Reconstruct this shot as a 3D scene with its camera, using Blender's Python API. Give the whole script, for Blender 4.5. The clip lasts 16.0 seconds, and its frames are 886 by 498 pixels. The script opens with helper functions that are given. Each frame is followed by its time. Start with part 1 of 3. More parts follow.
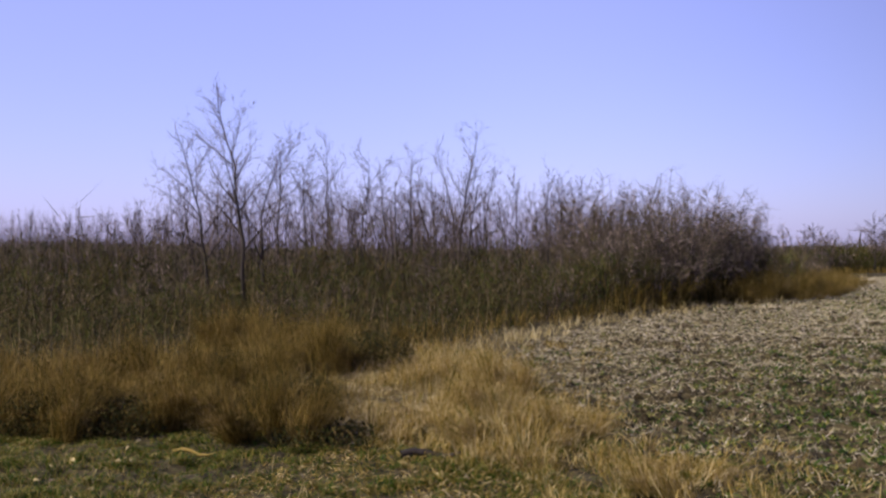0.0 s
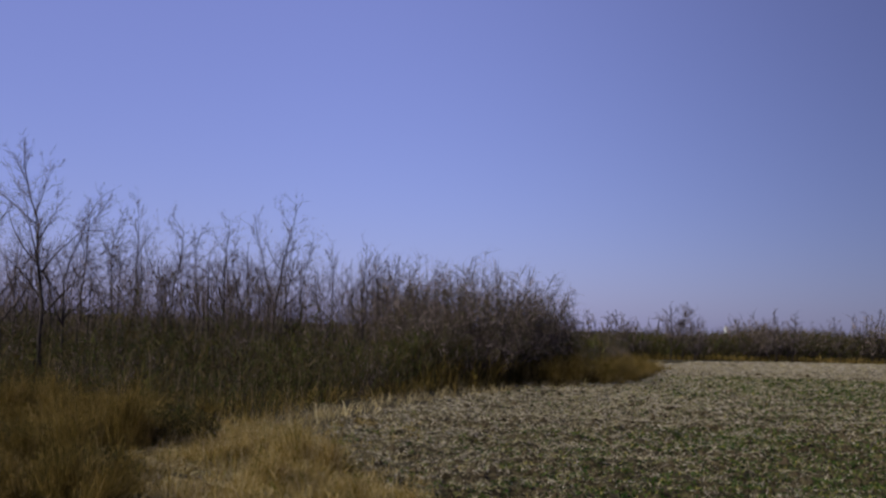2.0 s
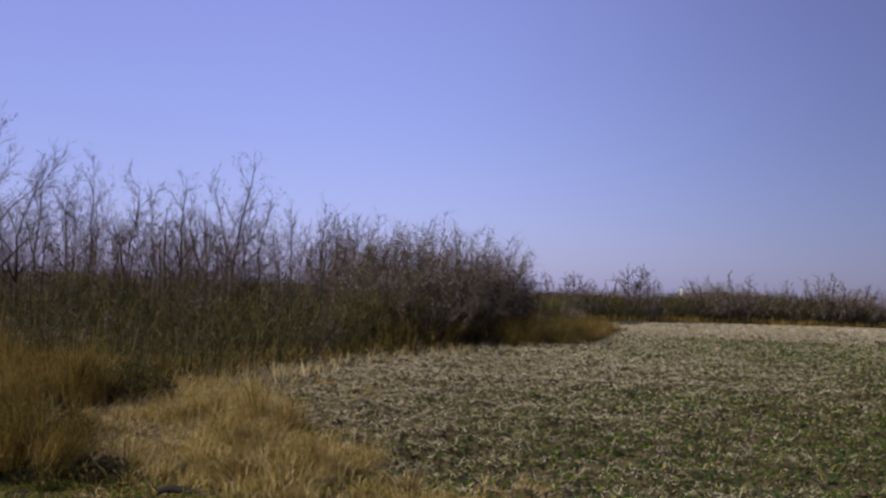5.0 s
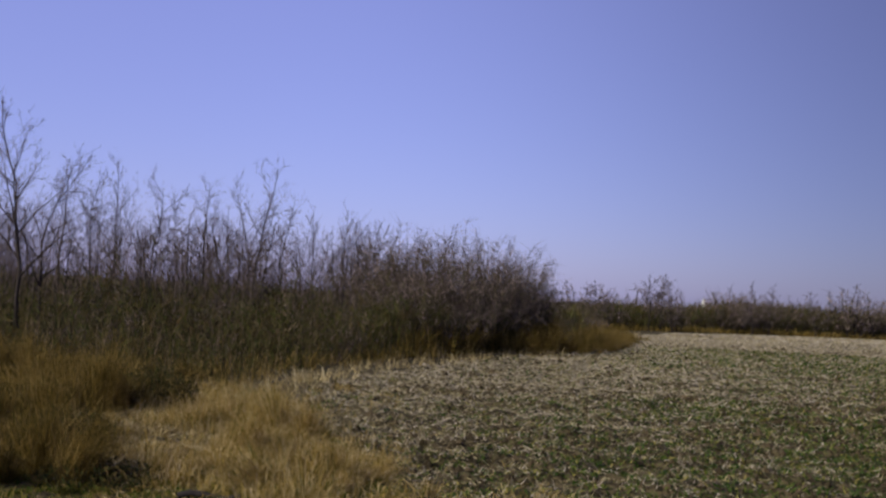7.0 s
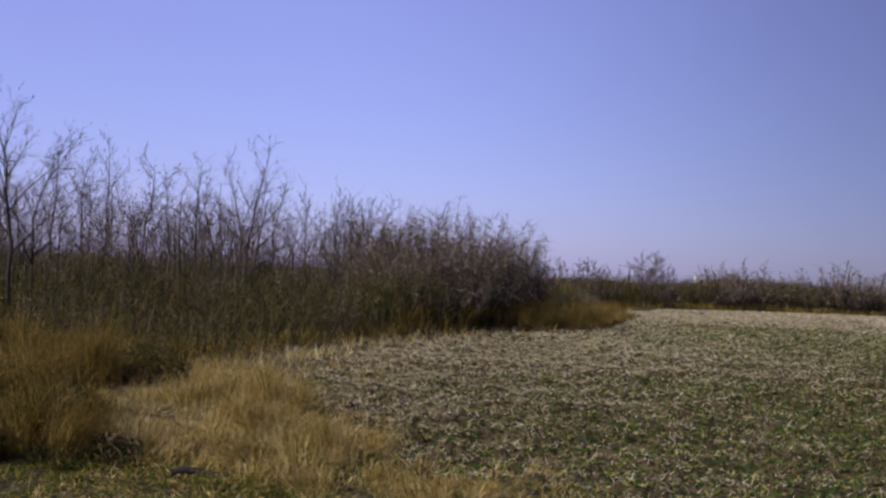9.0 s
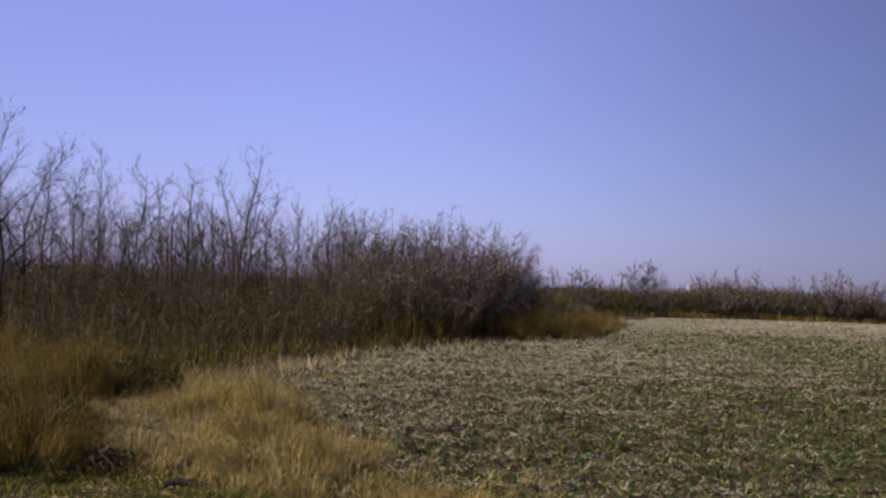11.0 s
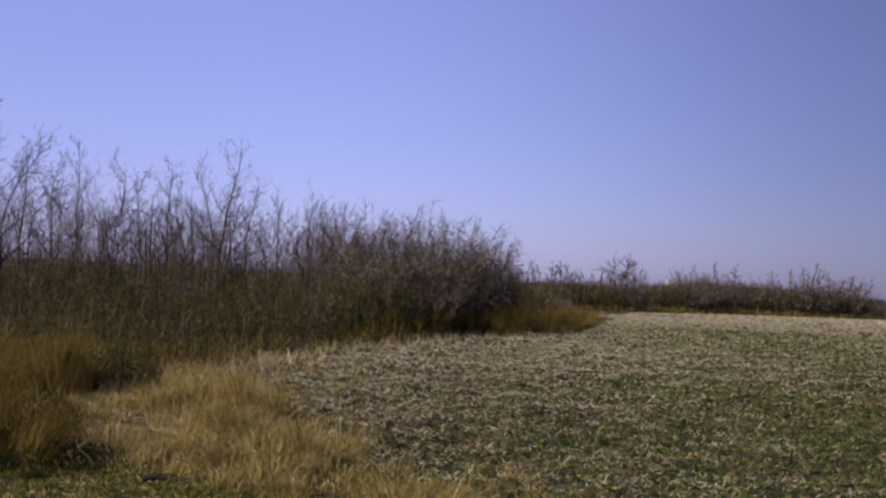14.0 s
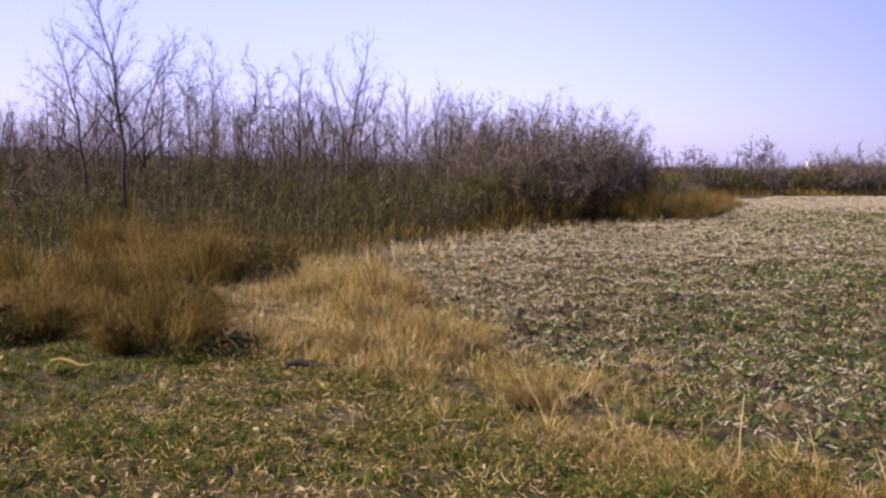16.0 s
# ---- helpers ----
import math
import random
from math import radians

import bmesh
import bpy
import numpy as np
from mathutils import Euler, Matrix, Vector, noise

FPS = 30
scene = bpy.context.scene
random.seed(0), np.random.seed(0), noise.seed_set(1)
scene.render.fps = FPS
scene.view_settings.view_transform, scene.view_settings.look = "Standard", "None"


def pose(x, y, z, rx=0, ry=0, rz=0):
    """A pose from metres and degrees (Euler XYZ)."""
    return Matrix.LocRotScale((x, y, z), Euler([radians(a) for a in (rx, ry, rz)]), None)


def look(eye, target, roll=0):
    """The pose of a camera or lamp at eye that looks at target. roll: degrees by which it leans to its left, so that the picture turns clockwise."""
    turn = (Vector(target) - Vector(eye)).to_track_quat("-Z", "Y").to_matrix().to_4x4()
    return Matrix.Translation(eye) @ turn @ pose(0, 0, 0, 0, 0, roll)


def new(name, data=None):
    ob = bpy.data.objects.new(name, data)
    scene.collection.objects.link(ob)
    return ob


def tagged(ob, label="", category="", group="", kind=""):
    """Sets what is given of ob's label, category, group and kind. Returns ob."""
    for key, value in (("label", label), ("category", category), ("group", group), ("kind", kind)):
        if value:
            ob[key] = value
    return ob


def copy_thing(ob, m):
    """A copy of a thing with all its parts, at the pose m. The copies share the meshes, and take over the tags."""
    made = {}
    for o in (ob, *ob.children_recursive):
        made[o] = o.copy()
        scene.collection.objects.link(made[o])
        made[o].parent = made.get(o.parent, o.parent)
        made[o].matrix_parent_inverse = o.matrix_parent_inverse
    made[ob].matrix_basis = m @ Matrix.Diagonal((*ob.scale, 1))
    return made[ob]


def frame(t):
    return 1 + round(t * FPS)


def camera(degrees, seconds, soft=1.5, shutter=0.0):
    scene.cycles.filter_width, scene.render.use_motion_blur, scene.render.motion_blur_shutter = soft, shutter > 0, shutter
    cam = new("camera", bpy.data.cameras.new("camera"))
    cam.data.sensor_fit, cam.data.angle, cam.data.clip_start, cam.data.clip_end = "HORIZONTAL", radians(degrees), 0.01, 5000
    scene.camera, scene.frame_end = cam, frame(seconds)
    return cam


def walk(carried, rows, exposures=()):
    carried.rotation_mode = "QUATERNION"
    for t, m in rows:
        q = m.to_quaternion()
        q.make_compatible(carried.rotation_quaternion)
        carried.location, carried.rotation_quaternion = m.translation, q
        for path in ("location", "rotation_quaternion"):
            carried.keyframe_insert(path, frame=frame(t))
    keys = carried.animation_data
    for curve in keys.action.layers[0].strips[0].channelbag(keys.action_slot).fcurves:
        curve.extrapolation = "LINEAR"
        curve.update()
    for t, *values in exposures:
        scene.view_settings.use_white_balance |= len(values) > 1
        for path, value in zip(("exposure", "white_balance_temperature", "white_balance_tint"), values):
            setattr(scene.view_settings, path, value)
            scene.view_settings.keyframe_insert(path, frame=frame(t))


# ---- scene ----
EYE = 1.6
cam = camera(47.0, 16.0, soft=2.5)
TURNS = [  # seconds, yaw, pitch, roll in degrees
    (0.0, 0.05, -0.02, -0.1), (0.1, 0.6, -1.0, 0.0), (0.2, 0.9, -2.6, 0.05), (0.3, 0.85, -2.93, 0.1), (0.5, 1.33, -0.88, 0.0), (0.6, 0.7, 1.1, -0.9),
    (0.7, 0.12, 2.35, -1.5), (0.8, -0.87, 1.9, -2.1), (1.0, -2.45, 2.45, -2.75), (1.2, -6.1, 4.2, -2.1), (1.5, -9.84, 4.6, -1.5), (2.0, -10.33, 4.45, -2.28), (2.5, -10.4, 3.13, -2.15),
    (3.0, -12.07, 2.3, -2.5), (3.5, -12.56, 2.61, -2.55), (4.0, -13.16, 2.39, -2.52), (4.2, -13.0, 2.4, -2.55),
    (6.3, -12.02, 2.18, -3.1), (6.5, -11.53, 2.39, -3.08), (7.0, -11.47, 2.7, -3.26), (7.5, -11.85, 2.3, -2.99),
    (8.0, -11.87, 1.94, -3.35), (8.5, -11.82, 1.3, -3.5), (8.7, -11.75, 1.34, -3.3), (10.8, -12.32, 1.68, -2.85),
    (11.0, -12.28, 1.99, -2.92), (11.4, -13.5, 1.53, -3.0), (11.5, -14.64, 1.1, -2.99), (12.0, -16.08, 1.06, -2.68), (12.5, -15.87, 1.93, -2.41),
    (13.0, -14.95, 2.11, -2.56), (13.5, -14.03, 2.07, -2.62), (14.0, -13.39, 1.73, -3.01), (14.2, -12.6, 0.75, -3.0), (14.5, -10.54, -0.62, -2.85),
    (15.0, -8.26, -2.06, -2.39), (15.2, -8.25, -3.2, -2.0), (15.5, -7.94, -3.75, -1.71), (16.0, -6.17, -4.79, -1.6)]
EXPOSURES = [  # seconds, stops, kelvin, tint
    (0.0, 0.24, 6550, 12), (0.3, 0.53, 6700, 13), (0.5, 0.50, 6650, 14), (0.7, 0.25, 6500, 10), (1.0, 0.01, 6400, 8), (1.5, -0.53, 6250, 8), (2.0, -0.57, 6200, 8), (2.5, -0.34, 6350, 8),
    (3.0, -0.27, 6450, 9), (3.5, -0.26, 6450, 9), (6.5, -0.19, 6450, 9), (7.0, -0.28, 6450, 9), (8.0, -0.24, 6450, 9), (8.5, -0.14, 6450, 10), (11.0, -0.18, 6450, 10), (13.0, -0.19, 6450, 10), (14.0, -0.16, 6500, 10), (14.5, 0.10, 6550, 12),
    (15.0, 0.34, 6600, 16), (15.5, 0.54, 6600, 20), (16.0, 0.70, 6600, 22)]
walk(cam, [(t, pose(0, 0, EYE, 90 + pitch, roll, yaw)) for t, yaw, pitch, roll in TURNS], EXPOSURES)

# ---- daylight: low winter sun to the left, clear violet-blue sky ----
SUN_BEARING, SUN_HEIGHT = -114.0, 32.0
world = bpy.data.worlds.new("sky")
scene.world = world
world.use_nodes = True
wn = world.node_tree
sky = wn.nodes.new("ShaderNodeTexSky")
sky.sky_type, sky.sun_disc = "NISHITA", False
sky.sun_elevation, sky.sun_rotation = radians(SUN_HEIGHT), radians(SUN_BEARING)
sky.air_density, sky.dust_density, sky.ozone_density = 1.0, 0.8, 2.0
tint = wn.nodes.new("ShaderNodeMix")
tint.data_type, tint.blend_type = "RGBA", "MULTIPLY"
tint.inputs["Factor"].default_value = 1.0
tint.inputs["B"].default_value = (0.92, 0.88, 1.3, 1)
wn.links.new(sky.outputs["Color"], tint.inputs["A"])
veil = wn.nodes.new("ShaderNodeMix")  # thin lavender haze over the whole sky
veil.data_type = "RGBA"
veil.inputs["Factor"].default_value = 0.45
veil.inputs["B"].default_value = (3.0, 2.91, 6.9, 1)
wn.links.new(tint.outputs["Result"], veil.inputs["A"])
toward = wn.nodes.new("ShaderNodeVectorMath")  # sky colour brightened towards bearing -50, darkened away from it, for lens shading
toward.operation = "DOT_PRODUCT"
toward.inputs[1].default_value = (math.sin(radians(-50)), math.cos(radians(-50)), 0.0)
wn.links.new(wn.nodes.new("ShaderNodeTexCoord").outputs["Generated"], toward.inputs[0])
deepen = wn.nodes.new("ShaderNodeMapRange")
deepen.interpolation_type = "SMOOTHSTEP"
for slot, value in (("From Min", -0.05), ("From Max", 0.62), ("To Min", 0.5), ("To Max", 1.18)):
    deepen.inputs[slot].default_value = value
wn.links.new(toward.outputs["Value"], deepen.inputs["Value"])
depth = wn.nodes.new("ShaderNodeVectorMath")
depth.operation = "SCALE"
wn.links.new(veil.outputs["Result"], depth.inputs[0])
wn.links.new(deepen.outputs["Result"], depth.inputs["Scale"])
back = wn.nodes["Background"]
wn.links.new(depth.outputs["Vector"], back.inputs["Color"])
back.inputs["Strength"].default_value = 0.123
sun = new("sun", bpy.data.lights.new("sun", "SUN"))
sun.data.energy, sun.data.angle, sun.data.color = 3.9, radians(0.6), (1.0, 0.93, 0.69)
sa, sh = radians(SUN_BEARING), radians(SUN_HEIGHT)
SUN_WAY = Vector((math.sin(sa) * math.cos(sh), math.cos(sa) * math.cos(sh), math.sin(sh)))
sun.matrix_world = look(tuple(SUN_WAY * 60), (0, 0, 0))


# ---- materials ----
def material(name, stops, rough=0.8, through_light=0.0, noise_scale=0.0, bump=0.0, grain=(0.6, 0.4), by="island"):
    """Colour from a ramp over what differs from piece to piece, mixed with noise at two sizes."""
    m = bpy.data.materials.new(name)
    m.use_nodes = True
    n, l = m.node_tree.nodes, m.node_tree.links
    bsdf, out = n["Principled BSDF"], n["Material Output"]
    bsdf.inputs["Roughness"].default_value = rough
    bsdf.inputs["Specular IOR Level"].default_value = 0.15
    ramp = n.new("ShaderNodeValToRGB")
    els = ramp.color_ramp.elements
    for k, (at, c) in enumerate(stops):
        e = els[k] if k < 2 else els.new(at)
        e.position, e.color = at, (*c, 1)
    geo = n.new("ShaderNodeNewGeometry")
    value = geo.outputs["Random Per Island"]
    if by == "object":
        value = n.new("ShaderNodeObjectInfo").outputs["Random"]
    if noise_scale:
        tex = n.new("ShaderNodeTexCoord")
        parts = []
        for k, w in ((1.0, grain[0]), (0.09, grain[1])):
            nz = n.new("ShaderNodeTexNoise")
            nz.inputs["Scale"].default_value = noise_scale * k
            nz.inputs["Detail"].default_value = 6
            l.new(tex.outputs["Object"], nz.inputs["Vector"])
            mul = n.new("ShaderNodeMath")
            mul.operation = "MULTIPLY_ADD"
            mul.inputs[1].default_value, mul.inputs[2].default_value = w * 1.8, -w * 0.4
            l.new(nz.outputs["Fac"], mul.inputs[0])
            parts.append((mul.outputs[0], nz))
        add = n.new("ShaderNodeMath")
        l.new(parts[0][0], add.inputs[0])
        l.new(parts[1][0], add.inputs[1])
        if by == "noise":
            value = add.outputs[0]
        else:
            mixv = n.new("ShaderNodeMath")
            mixv.operation = "MULTIPLY_ADD"
            mixv.inputs[1].default_value = 0.6
            l.new(value, mixv.inputs[0])
            sc = n.new("ShaderNodeMath")
            sc.operation = "MULTIPLY"
            sc.inputs[1].default_value = 0.4
            l.new(add.outputs[0], sc.inputs[0])
            l.new(sc.outputs[0], mixv.inputs[2])
            value = mixv.outputs[0]
        if bump:
            b = n.new("ShaderNodeBump")
            b.inputs["Strength"].default_value, b.inputs["Distance"].default_value = 0.8, bump
            l.new(parts[0][1].outputs["Fac"], b.inputs["Height"])
            l.new(b.outputs["Normal"], bsdf.inputs["Normal"])
    l.new(value, ramp.inputs["Fac"])
    l.new(ramp.outputs["Color"], bsdf.inputs["Base Color"])
    if through_light:
        tr, mix = n.new("ShaderNodeBsdfTranslucent"), n.new("ShaderNodeMixShader")
        mix.inputs["Fac"].default_value = through_light
        l.new(ramp.outputs["Color"], tr.inputs["Color"])
        l.new(bsdf.outputs["BSDF"], mix.inputs[1])
        l.new(tr.outputs["BSDF"], mix.inputs[2])
        l.new(mix.outputs["Shader"], out.inputs["Surface"])
    return m


BARK = material("grey-brown bark", [(0.2, (0.022, 0.018, 0.018)), (0.5, (0.05, 0.04, 0.038)), (0.9, (0.09, 0.075, 0.068))], 0.9, 0, 22, 0.006, by="noise")
TWIG = material("dark twig", [(0, (0.03, 0.023, 0.022)), (0.5, (0.1, 0.076, 0.074)), (1, (0.32, 0.25, 0.235))], 0.85)
BUSH_TWIG = material("purple-brown bush twig", [(0, (0.04, 0.032, 0.028)), (0.4, (0.14, 0.1, 0.088)), (0.7, (0.13, 0.125, 0.05)), (0.85, (0.26, 0.185, 0.165)), (1, (0.56, 0.43, 0.4))], 0.85)
BRUSH = material("tangled brush stem", [(0.16, (0.012, 0.016, 0.005)), (0.37, (0.06, 0.042, 0.016)), (0.46, (0.034, 0.058, 0.01)), (0.6, (0.13, 0.082, 0.034)), (0.74, (0.08, 0.095, 0.022)), (0.95, (0.34, 0.25, 0.14))], 0.9, 0, 2.2)
STEM = material("dark weed stem", [(0, (0.016, 0.017, 0.009)), (0.45, (0.055, 0.042, 0.022)), (0.75, (0.09, 0.075, 0.03)), (1, (0.34, 0.25, 0.16))], 0.9)
SEDGE = material("russet broom grass", [(0.2, (0.022, 0.032, 0.006)), (0.42, (0.13, 0.092, 0.018)), (0.64, (0.32, 0.208, 0.052)), (0.93, (0.6, 0.44, 0.18))], 0.75, 0.3, 3.0)
# dark leaf colour that carries the shade of the hollows
SHADE_LEAF = material("dark green leaf for shaded hollows", [(0, (0.018, 0.024, 0.006)), (0.5, (0.045, 0.048, 0.012)), (1, (0.17, 0.11, 0.035))], 0.8, 0.15)
STRAW = material("bleached straw grass", [(0.16, (0.06, 0.09, 0.01)), (0.35, (0.22, 0.148, 0.03)), (0.58, (0.5, 0.35, 0.108)), (0.87, (0.87, 0.71, 0.43))], 0.7, 0.3, 3.2)
BLEACHED = material("bleached flattened grass", [(0.15, (0.16, 0.12, 0.06)), (0.4, (0.42, 0.32, 0.15)), (0.65, (0.64, 0.51, 0.26)), (0.92, (0.86, 0.75, 0.47))], 0.75, 0.2, 3.0)
LAWN = material("mixed green and dead grass", [(0.18, (0.02, 0.045, 0.004)), (0.44, (0.08, 0.145, 0.012)), (0.52, (0.15, 0.09, 0.022)), (0.62, (0.2, 0.19, 0.03)), (0.75, (0.38, 0.28, 0.09)), (0.95, (0.74, 0.63, 0.36))], 0.75, 0.25, 4.5)
CLOD = material("crumbled soil clod", [(0, (0.022, 0.017, 0.009)), (0.5, (0.065, 0.048, 0.026)), (0.8, (0.12, 0.088, 0.05)), (1, (0.2, 0.15, 0.09))], 0.95, 0, 6.0)
RESIDUE = material("grey crop residue", [(0.1, (0.08, 0.066, 0.045)), (0.35, (0.3, 0.25, 0.17)), (0.5, (0.4, 0.34, 0.18)), (0.65, (0.48, 0.41, 0.32)), (0.92, (0.68, 0.6, 0.49))], 0.8, 0, 1.6)
WEED = material("small green weed", [(0, (0.022, 0.05, 0.008)), (0.5, (0.06, 0.11, 0.016)), (0.8, (0.14, 0.16, 0.03)), (1, (0.36, 0.3, 0.09))], 0.7, 0.25)
SOIL = material("soil with litter", [(0.2, (0.016, 0.014, 0.008)), (0.45, (0.055, 0.043, 0.021)), (0.6, (0.13, 0.1, 0.052)), (0.72, (0.09, 0.1, 0.03)), (0.92, (0.34, 0.27, 0.16))], 0.95, 0, 16, 0.03, (0.72, 0.28), "noise")
FARWOOD = material("far bare woods", [(0, (0.045, 0.04, 0.05)), (1, (0.1, 0.085, 0.095))], 0.95)
WHITE = material("white painted boards", [(0, (0.72, 0.72, 0.72)), (1, (0.85, 0.85, 0.85))], 0.6, 0, 3, 0, by="noise")
WOOD = material("weathered pole wood", [(0, (0.06, 0.05, 0.045)), (1, (0.15, 0.12, 0.1))], 0.9, 0, 20, 0.004, by="noise")

# ---- mesh helpers ----
rng = np.random.default_rng(7)


def tri_mesh(name, verts, tris, mat, smooth=False):
    me = bpy.data.meshes.new(name)
    verts, tris = np.asarray(verts, np.float32), np.asarray(tris, np.int32)
    me.vertices.add(len(verts))
    me.vertices.foreach_set("co", verts.ravel())
    me.loops.add(tris.size)
    me.loops.foreach_set("vertex_index", tris.ravel())
    me.polygons.add(len(tris))
    me.polygons.foreach_set("loop_start", np.arange(0, tris.size, 3, dtype=np.int32))
    me.polygons.foreach_set("use_smooth", np.full(len(tris), smooth, bool))
    me.materials.append(mat)
    me.update(calc_edges=True)
    return me


def cross_frame(way):
    way = way / np.maximum(np.linalg.norm(way, axis=1, keepdims=True), 1e-9)
    ref = np.where(np.abs(way[:, 2:]) < 0.9, [[0.0, 0.0, 1.0]], [[1.0, 0.0, 0.0]])
    u = np.cross(way, ref)
    u /= np.linalg.norm(u, axis=1, keepdims=True)
    return u, np.cross(way, u)


def spikes(base, tip, r):
    """Three-sided tapering twigs."""
    base, tip, r = np.asarray(base, float), np.asarray(tip, float), np.asarray(r, float)[:, None]
    u, w = cross_frame(tip - base)
    ring = [base + r * (math.cos(a) * u + math.sin(a) * w) for a in (0, 2.0944, 4.18879)]
    v = np.stack(ring + [tip], 1)
    k = 4 * np.arange(len(base))[:, None, None]
    f = k + np.array([[[0, 1, 3], [1, 2, 3], [2, 0, 3]]])
    return v.reshape(-1, 3), f.reshape(-1, 3)


def blades(base, height, width, lean):
    """Bent grass leaves: root, knee and tip."""
    n = len(base)
    a = rng.uniform(0, 2 * math.pi, n)
    side = np.stack([np.cos(a), np.sin(a), np.zeros(n)], 1) * (width / 2)[:, None]
    up = np.zeros((n, 3))
    up[:, 2] = height
    knee = base + up * 0.62 + lean * 0.4
    tip = base + up * (1 - 0.25 * np.minimum(np.linalg.norm(lean, axis=1) / np.maximum(height, 0.01), 1.5))[:, None] + lean
    v = np.stack([base - side, base + side, knee - side * 0.8, knee + side * 0.8, tip], 1)
    k = 5 * np.arange(n)[:, None, None]
    f = k + np.array([[[0, 1, 3], [0, 3, 2], [2, 3, 4]]])
    return v.reshape(-1, 3), f.reshape(-1, 3)


def joined(pieces):
    vs, fs, at = [], [], 0
    for v, f in pieces:
        vs.append(v)
        fs.append(np.asarray(f) + at)
        at += len(v)
    return np.concatenate(vs), np.concatenate(fs)


def tube(points, radii, sides=5):
    """A closed round limb along a bent line."""
    p, r = np.asarray(points, float), np.asarray(radii, float)
    way = np.gradient(p, axis=0)
    u, w = cross_frame(way)
    ang = np.arange(sides) * 2 * math.pi / sides
    v = (p[:, None] + r[:, None, None] * (np.cos(ang)[None, :, None] * u[:, None] + np.sin(ang)[None, :, None] * w[:, None])).reshape(-1, 3)
    f = []
    for i in range(len(p) - 1):
        for j in range(sides):
            a, b, c, d = i * sides + j, i * sides + (j + 1) % sides, (i + 1) * sides + j, (i + 1) * sides + (j + 1) % sides
            f += [(a, b, d), (a, d, c)]
    top = (len(p) - 1) * sides
    f += [(top, top + j, top + j + 1) for j in range(1, sides - 1)]
    return v, np.array(f)


def part(name, data, mat, parent, label="", smooth=False):
    ob = new(name, tri_mesh(name, data[0], data[1], mat, smooth))
    ob.parent = parent
    if label:
        ob["label"] = label
    return ob


def stuff(name, data, mat, label, category):
    return tagged(new(name, tri_mesh(name, data[0], data[1], mat)), label, category, kind="stuff")


def within(x, y, poly):
    poly = np.asarray(poly, float)
    inside = np.zeros(np.shape(x), bool)
    for (x0, y0), (x1, y1) in zip(poly, np.roll(poly, -1, 0)):
        cross = ((y0 > y) != (y1 > y)) & (x < (x1 - x0) * (y - y0) / (y1 - y0 + 1e-12) + x0)
        inside ^= cross
    return inside


def scatter(n, poly):
    poly = np.asarray(poly, float)
    lo, hi = poly.min(0), poly.max(0)
    out = np.zeros((0, 2))
    while len(out) < n:
        p = rng.uniform(lo, hi, (n * 2, 2))
        out = np.concatenate([out, p[within(p[:, 0], p[:, 1], poly)]])
    return out[:n]


LATTICE = rng.uniform(-1, 1, (256, 256))


def wave(x, y, size, seed=0.0):
    """Smooth irregular unevenness between about -1 and 1, in two sizes."""
    total = 0.0
    for cell, share in ((1.25, 0.78), (0.47, 0.42)):
        u, v = np.asarray(x) / (size * cell) + seed * 17.31 + 91.7, np.asarray(y) / (size * cell) - seed * 9.77 + 53.2
        i, j = np.floor(u).astype(int), np.floor(v).astype(int)
        fu, fv = u - i, v - j
        fu, fv = fu * fu * (3 - 2 * fu), fv * fv * (3 - 2 * fv)
        a, b = LATTICE[i % 256, j % 256], LATTICE[(i + 1) % 256, j % 256]
        c, d = LATTICE[i % 256, (j + 1) % 256], LATTICE[(i + 1) % 256, (j + 1) % 256]
        total = total + share * ((a * (1 - fu) + b * fu) * (1 - fv) + (c * (1 - fu) + d * fu) * fv)
    return total * 1.25


# ---- plan: outlines of the zones on the ground ----
FIELD_EDGE = [(3.2, 3.6), (2.4, 4.9), (1.8, 6.4), (1.25, 8.2), (1.0, 10.2), (0.6, 13.6), (1.5, 17.2), (5.4, 24.6), (11.2, 31.6), (16.5, 42.0), (23.0, 56.0)]
FIELD_POLY = FIELD_EDGE + [(30, 67), (41, 75), (66, 84), (110, 100), (120, 20), (60, -30), (6, -30)]
STRAW_POLY = [(3.6, 3.2), (2.6, 5.0), (2.05, 6.5), (1.5, 8.3), (1.2, 10.3), (0.8, 14.0), (0.1, 16.4), (-1.1, 14.4), (-1.0, 11.5), (-0.5, 8.3), (0.1, 7.0), (0.9, 5.9), (1.6, 5.1), (2.6, 4.0)]
SEDGE_POLY = [(-1.3, 8.7), (-0.9, 11.0), (-1.1, 14.2), (-1.5, 16.5), (-3.4, 17.0), (-3.8, 13.4), (-6.2, 11.8), (-6.4, 9.2), (-4.6, 8.5), (-4.0, 9.7), (-3.4, 8.8), (-2.4, 8.8), (-1.9, 10.2)]
BRUSH_POLY = [(-0.9, 14.6), (0.1, 17.0), (1.6, 20.4), (4.2, 24.6), (7.0, 29.4), (9.0, 33.0), (10.2, 38.5), (8.0, 42), (2, 44), (-8, 44), (-26, 42), (-26, 26), (-14, 16), (-8.5, 11.6), (-6.2, 11.6), (-3.8, 13.2), (-3.2, 17), (-1.6, 16.6)]
LAWN_POLY = [(-3.6, 3.2), (5.2, 3.2), (3.6, 4.2), (2.4, 5.2), (1.4, 6.2), (0.6, 7.4), (-0.3, 8.6), (-1.5, 8.9), (-1.9, 10.2), (-2.4, 9.0), (-3.4, 9.0), (-4.0, 9.7), (-5.2, 8.6)]


